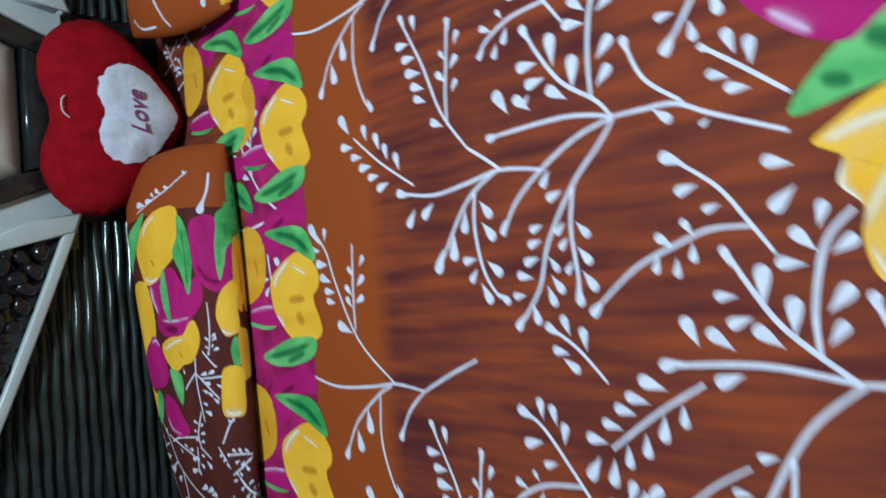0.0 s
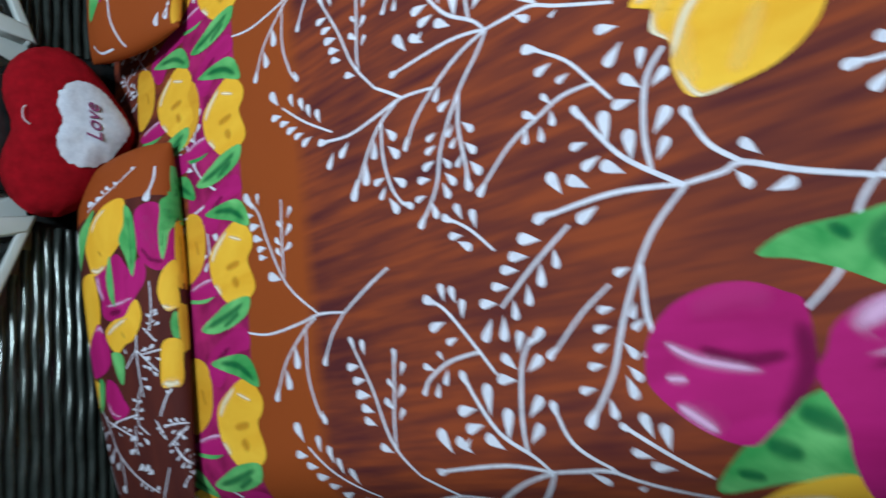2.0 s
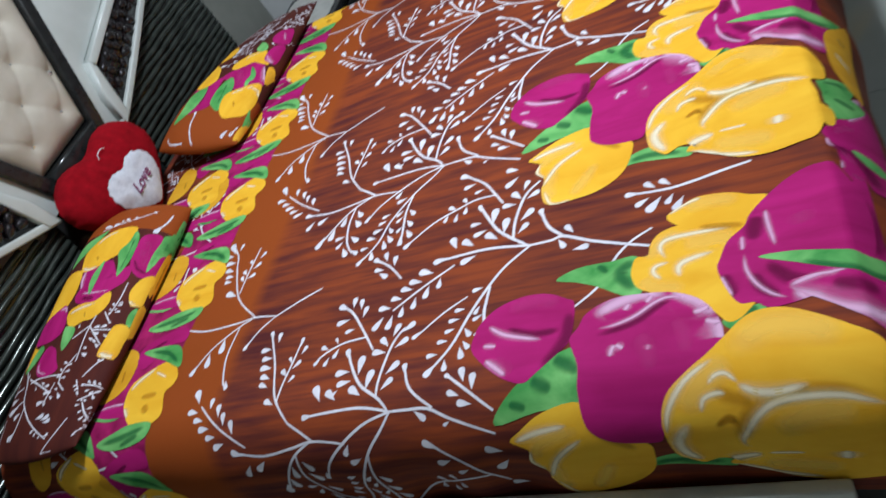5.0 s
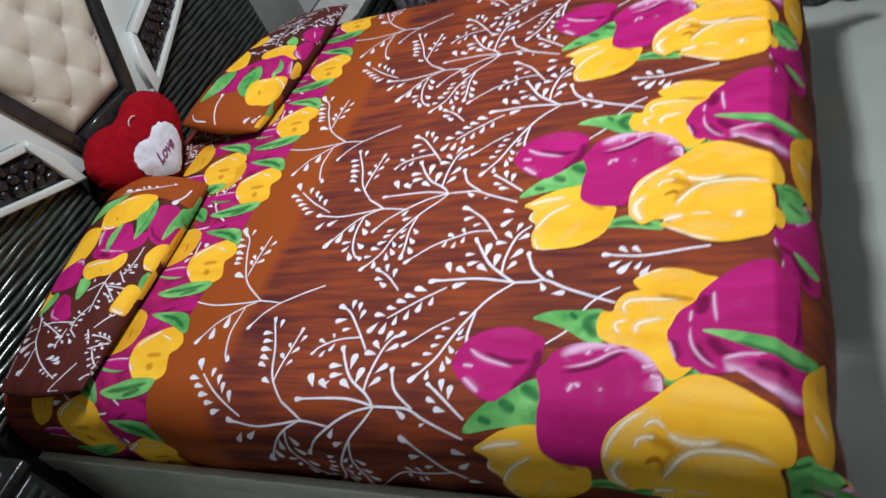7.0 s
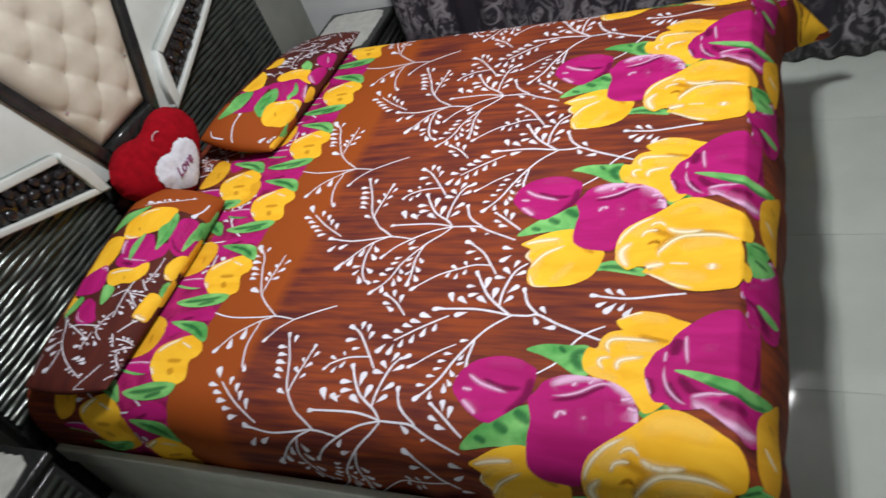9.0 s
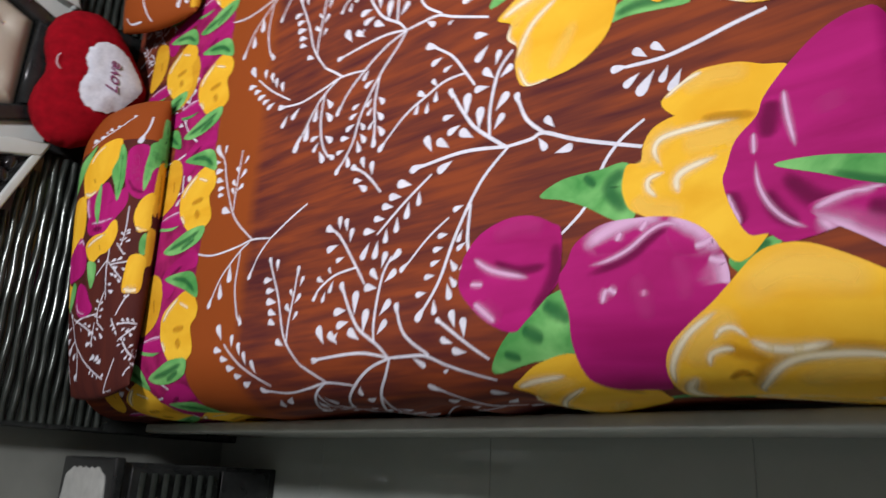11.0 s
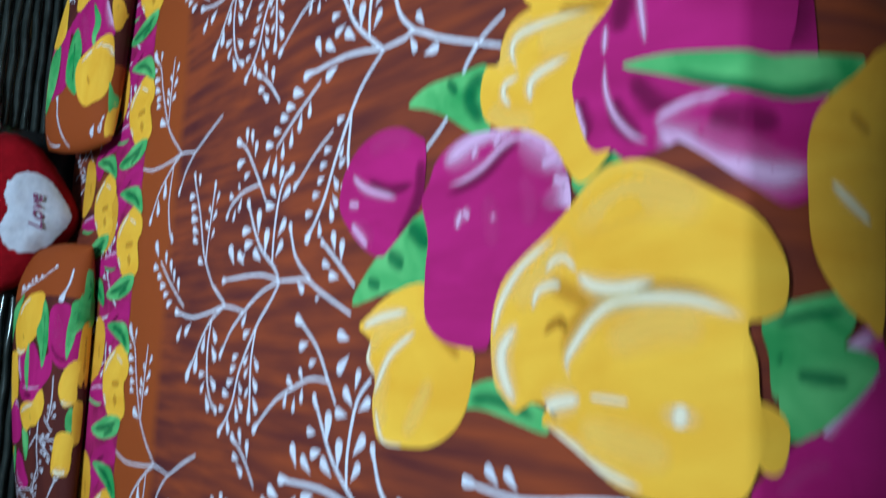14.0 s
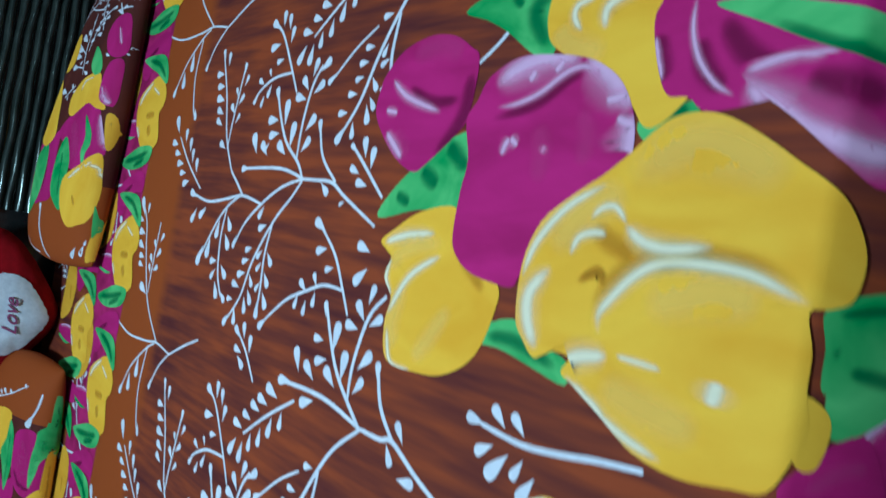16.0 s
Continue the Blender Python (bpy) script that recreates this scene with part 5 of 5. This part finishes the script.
for s in (-1, 1):
    hi = fan_half(1.6)
    hb("fan_band", plate([(s * fan_half(0.846), 0.846), (s * hi, 1.6), (s * (hi + 0.043), 1.6), (s * (fan_half(0.846) + 0.024), 0.785), (s * (fan_half(0.846) - 0.02), 0.785)], HEAD_Y - 0.014, HEAD_Y + 0.03, 0.006), BLACK_GLOSS, "black band")
hb("fan_sill", plate([(-0.112, 0.786), (0.112, 0.786), (0.130, 0.846), (-0.130, 0.846)], HEAD_Y - 0.024, HEAD_Y + 0.03, 0.012), BLACK_GLOSS, "bevelled dark lower edge")


def low(x):                  # underside of the white wings
    return 0.742 + (x - 0.22) * 0.385 + 0.06 * max(0, x - 0.22) ** 2


def sill(x):                 # top of the dark inlay
    return 0.930 + (x - 0.30) * 0.30


def pebble_mesh(seed):
    bm = bmesh.new()
    bmesh.ops.create_icosphere(bm, subdivisions=2, radius=0.019, matrix=Matrix.Diagonal((1.15, 0.6, 0.85, 1)))
    for v in bm.verts:
        v.co *= 1 + 0.22 * noise.noise(v.co * 60 + Vector((seed, 0, 0)))
    me = bpy.data.meshes.new("pebble")
    bm.to_mesh(me)
    bm.free()
    me.materials.append(PEBBLE)
    me.shade_smooth()
    return me


PEBBLES = [pebble_mesh(3.7 * k) for k in range(3)]

for s in (-1, 1):
    xs = [0.22 + 0.76 * i / 16 for i in range(17)]
    # upper white field between the band and the inlay
    hb("white_panel", plate([(s * (fan_half(0.85) + 0.006), 0.755), (s * (fan_half(1.6) + 0.040), 1.6), (s * 0.97, 1.6), (s * 0.97, sill(0.97) + 0.03), (s * 0.305, sill(0.30) + 0.03), (s * 0.240, 0.755)], HEAD_Y + 0.006, HEAD_Y + 0.03, 0.003), WHITE_PAINT, "white painted wing panel")
    wing = hb("inlay", plate([(s * 0.268, 0.785), (s * 0.300, 0.93), (s * 0.97, sill(0.97)), (s * 0.97, low(0.97)), (s * 0.6, low(0.6))], HEAD_Y - 0.006, HEAD_Y + 0.03, 0.0), PEBBLE, "dark inlay with glossy pebble relief")
    # frame of the inlay, three mouldings
    lower = [(s * x, low(x)) for x in xs] + [(s * x, low(x) + 0.025) for x in xs[::-1]]
    hb("inlay_frame", plate(lower, HEAD_Y - 0.022, HEAD_Y + 0.03, 0.005), WHITE_PAINT, "white moulding")
    hb("inlay_frame", plate([(s * 0.31, sill(0.30)), (s * 0.97, sill(0.97)), (s * 0.97, sill(0.97) + 0.028), (s * 0.30, sill(0.30) + 0.028)], HEAD_Y - 0.020, HEAD_Y + 0.03, 0.005), WHITE_PAINT, "white moulding")
    hb("inlay_frame", plate([(s * 0.218, 0.745), (s * 0.262, 0.762), (s * 0.304, 0.93), (s * 0.290, 0.957), (s * 0.236, 0.85)], HEAD_Y - 0.024, HEAD_Y + 0.03, 0.005), WHITE_PAINT, "white moulding")
    # pebble relief
    rnd = random.Random(7 + s)
    for i in range(17):
        for j in range(5):
            x = 0.295 + 0.040 * i + rnd.uniform(-0.007, 0.007) + (0.02 if j % 2 else 0)
            z = low(x) + 0.052 + 0.034 * j + rnd.uniform(-0.006, 0.006)
            if z > sill(x) - 0.014 or x > 0.945:
                continue
            stone = new("pebble", PEBBLES[rnd.randrange(3)])
            stone.parent = wing
            k = rnd.uniform(0.8, 1.15)
            stone.matrix_basis = Matrix.Translation((s * x, -0.009, z)) @ Matrix.Rotation(rnd.uniform(0, 3), 4, "Y") @ Matrix.Diagonal((k, k, k, 1))
    # wavy ribs
    for k in range(26):
        z0, shift = 0.46 + 0.0245 * k, rnd.uniform(0, 6.3)
        bm = bmesh.new()
        run = []
        x = 0.235
        while x < 0.975:
            z = z0 + 0.0016 * math.sin(x * 38 + shift) + 0.0010 * math.sin(x * 17 + k)
            if z + 0.016 < low(x) and z < 1.05:
                run.append((x, z, 0.011 + 0.0010 * math.sin(x * 38 + shift + 1.3)))
            x += 0.012
        if len(run) < 4:
            continue
        rows = []
        for x, z, d in run:
            rows.append([bm.verts.new((s * x, HEAD_Y + 0.020 - d * math.sin(math.pi * q / 6) ** 0.8, z - 0.0115 + 0.023 * q / 6)) for q in range(7)])
        for i in range(len(rows) - 1):
            for q in range(6):
                bm.faces.new((rows[i][q], rows[i + 1][q], rows[i + 1][q + 1], rows[i][q + 1]))
        bmesh.ops.recalc_face_normals(bm, faces=bm.faces[:])
        hb("rib", bm, RIB_GLOSS)


# ---- bedside tables ----
def nightstand(at, w, d, h):
    ob = thing("nightstand", "black gloss bedside table with a pale scalloped top sheet", "nightstand", at, "bedside tables")
    part("carcass", box(-w / 2, -d / 2, 0, w / 2, d / 2, h - 0.03, 0.006), BLACK_GLOSS, ob)
    part("top_board", box(-w / 2 - 0.010, -d / 2 - 0.012, h - 0.028, w / 2 + 0.010, d / 2 + 0.008, h, 0.008, 3), BLACK_GLOSS, ob, "glossy black top")
    dr = part("drawer", box(-w / 2 + 0.012, -d / 2 - 0.014, h - 0.30, w / 2 - 0.012, -d / 2 - 0.001, h - 0.045, 0.004), BLACK_GLOSS, ob)
    for i in range(7):
        bm = bmesh.new()
        bmesh.ops.create_cone(bm, cap_ends=True, segments=10, radius1=0.009, radius2=0.009, depth=w - 0.05,
                              matrix=Matrix.Translation((0, -d / 2 - 0.015, h - 0.075 - 0.033 * i)) @ Matrix.Rotation(math.pi / 2, 4, "Y"))
        part("rib", bm, RIB_GLOSS, dr)
    part("plinth_drawer", box(-w / 2 + 0.012, -d / 2 - 0.010, 0.03, w / 2 - 0.012, -d / 2 - 0.001, h - 0.31, 0.004), BLACK_GLOSS, ob)
    # the pale sheet with a scalloped, slightly ragged outline
    bm = bmesh.new()
    pts = []
    a, b = w / 2 - 0.014, d / 2 - 0.016
    for i in range(160):
        t = 2 * math.pi * i / 160
        q = (abs(math.cos(t)) ** 6 + abs(math.sin(t)) ** 6) ** (-1 / 6)
        k = q * (1 - 0.03 * abs(math.sin(t * 12)) + 0.012 * noise.noise((math.cos(t) * 9, math.sin(t) * 9, at[0])))
        pts.append((math.cos(t) * k * a, math.sin(t) * k * b))
    top = [bm.verts.new((x, y, h + 0.0045)) for x, y in pts]
    bot = [bm.verts.new((x, y, h + 0.0005)) for x, y in pts]
    bm.faces.new(top)
    bm.faces.new(bot[::-1])
    for i in range(160):
        bm.faces.new((top[i], bot[i], bot[(i + 1) % 160], top[(i + 1) % 160]))
    bmesh.ops.recalc_face_normals(bm, faces=bm.faces[:])
    part("top_sheet", bm, MARBLE, ob, "pale scalloped inlay sheet", smooth=False)
    return ob


nightstand((-1.385, 2.155, 0), 0.46, 0.29, 0.50)
nightstand((1.095, 2.00, 0), 0.37, 0.33, 0.46)


# ---- curtain ----
def curtain(x, y0, y1, z1):
    ob = thing("curtain", "dark purple-grey damask curtain hanging to the floor", "curtain", (x, (y0 + y1) / 2, 0))
    bm = bmesh.new()
    pr = bm.loops.layers.uv.new("print")
    ny, nz = 260, 30
    ys = [y0 + (y1 - y0) * i / ny for i in range(ny + 1)]

    def at(i, j):
        y, z = ys[i], 0.012 + (z1 - 0.012) * j / nz
        amp = 0.013 + 0.012 * j / nz
        dx = amp * math.sin(y * 46 + 1.6 * math.sin(y * 5)) + 0.4 * amp * math.sin(y * 21 + z)
        return Vector((dx, y - (y0 + y1) / 2, z))

    g = [[bm.verts.new(at(i, j)) for j in range(nz + 1)] for i in range(ny + 1)]
    for i in range(ny):
        for j in range(nz):
            f = bm.faces.new((g[i][j], g[i + 1][j], g[i + 1][j + 1], g[i][j + 1]))
            for lp, (p, q) in zip(f.loops, ((i, j), (i + 1, j), (i + 1, j + 1), (i, j + 1))):
                lp[pr].uv = (ys[p] * 1.5, q / nz * z1)
    panel = part("curtain_panel", bm, DAMASK, ob)
    mod = panel.modifiers.new("thickness", "SOLIDIFY")
    mod.thickness = 0.003
    rod = bmesh.new()
    bmesh.ops.create_cone(rod, cap_ends=True, segments=16, radius1=0.012, radius2=0.012, depth=y1 - y0 + 0.1, matrix=Matrix.Translation((0, 0, z1 + 0.01)) @ Matrix.Rotation(math.pi / 2, 4, "X"))
    part("rod", rod, BLACK_GLOSS, ob)
    return ob


curtain(1.165, -0.95, 1.76, 2.15)


# ---- wall lamps ----
for spot in LAMPS:
    lamp = thing("wall_lamp", "white plastic wall holder with a lit round bulb", "lamp", (X1, spot[1], spot[2]), "wall lamps")
    bm = bmesh.new()
    bmesh.ops.create_cone(bm, cap_ends=True, segments=24, radius1=0.045, radius2=0.028, depth=0.09, matrix=Matrix.Translation((-0.045, 0, 0)) @ Matrix.Rotation(-math.pi / 2, 4, "Y"))
    part("holder", bm, BULB_BASE, lamp)
    bm = bmesh.new()
    bmesh.ops.create_uvsphere(bm, u_segments=24, v_segments=14, radius=0.034, matrix=Matrix.Translation((-0.125, 0, 0)))
    part("bulb", bm, GLOW, lamp, "glowing white bulb")


# unseen body invented to go with the added overhead light
fitting = thing("added_ceiling_lamp", "unseen round white ceiling fitting added for the main light", "lamp", (-0.10, 0.90, TOP))
bm = bmesh.new()
bmesh.ops.create_cone(bm, cap_ends=True, segments=40, radius1=0.20, radius2=0.21, depth=0.035, matrix=Matrix.Translation((0, 0, -0.0175)))
part("lamp_body", bm, BULB_BASE, fitting)


# ---- floor tiles ----
tile_bm = box(-0.2994, -0.2994, -0.010, 0.2994, 0.2994, 0.0, 0.0006, 1)
first = part("tile", tile_bm, TILE, floor, smooth=False)
tile_me = first.data
bpy.data.objects.remove(first)
for i in range(8):
    for j in range(9):
        x, y = X0 + 0.06 + 0.6 * i, Y0 - 0.1 + 0.6 * j
        if x > X1 + 0.2 or y > Y1 + 0.2:
            continue
        ob = new("tile", tile_me)
        ob.parent = floor
        ob.location = (x, y, 0)
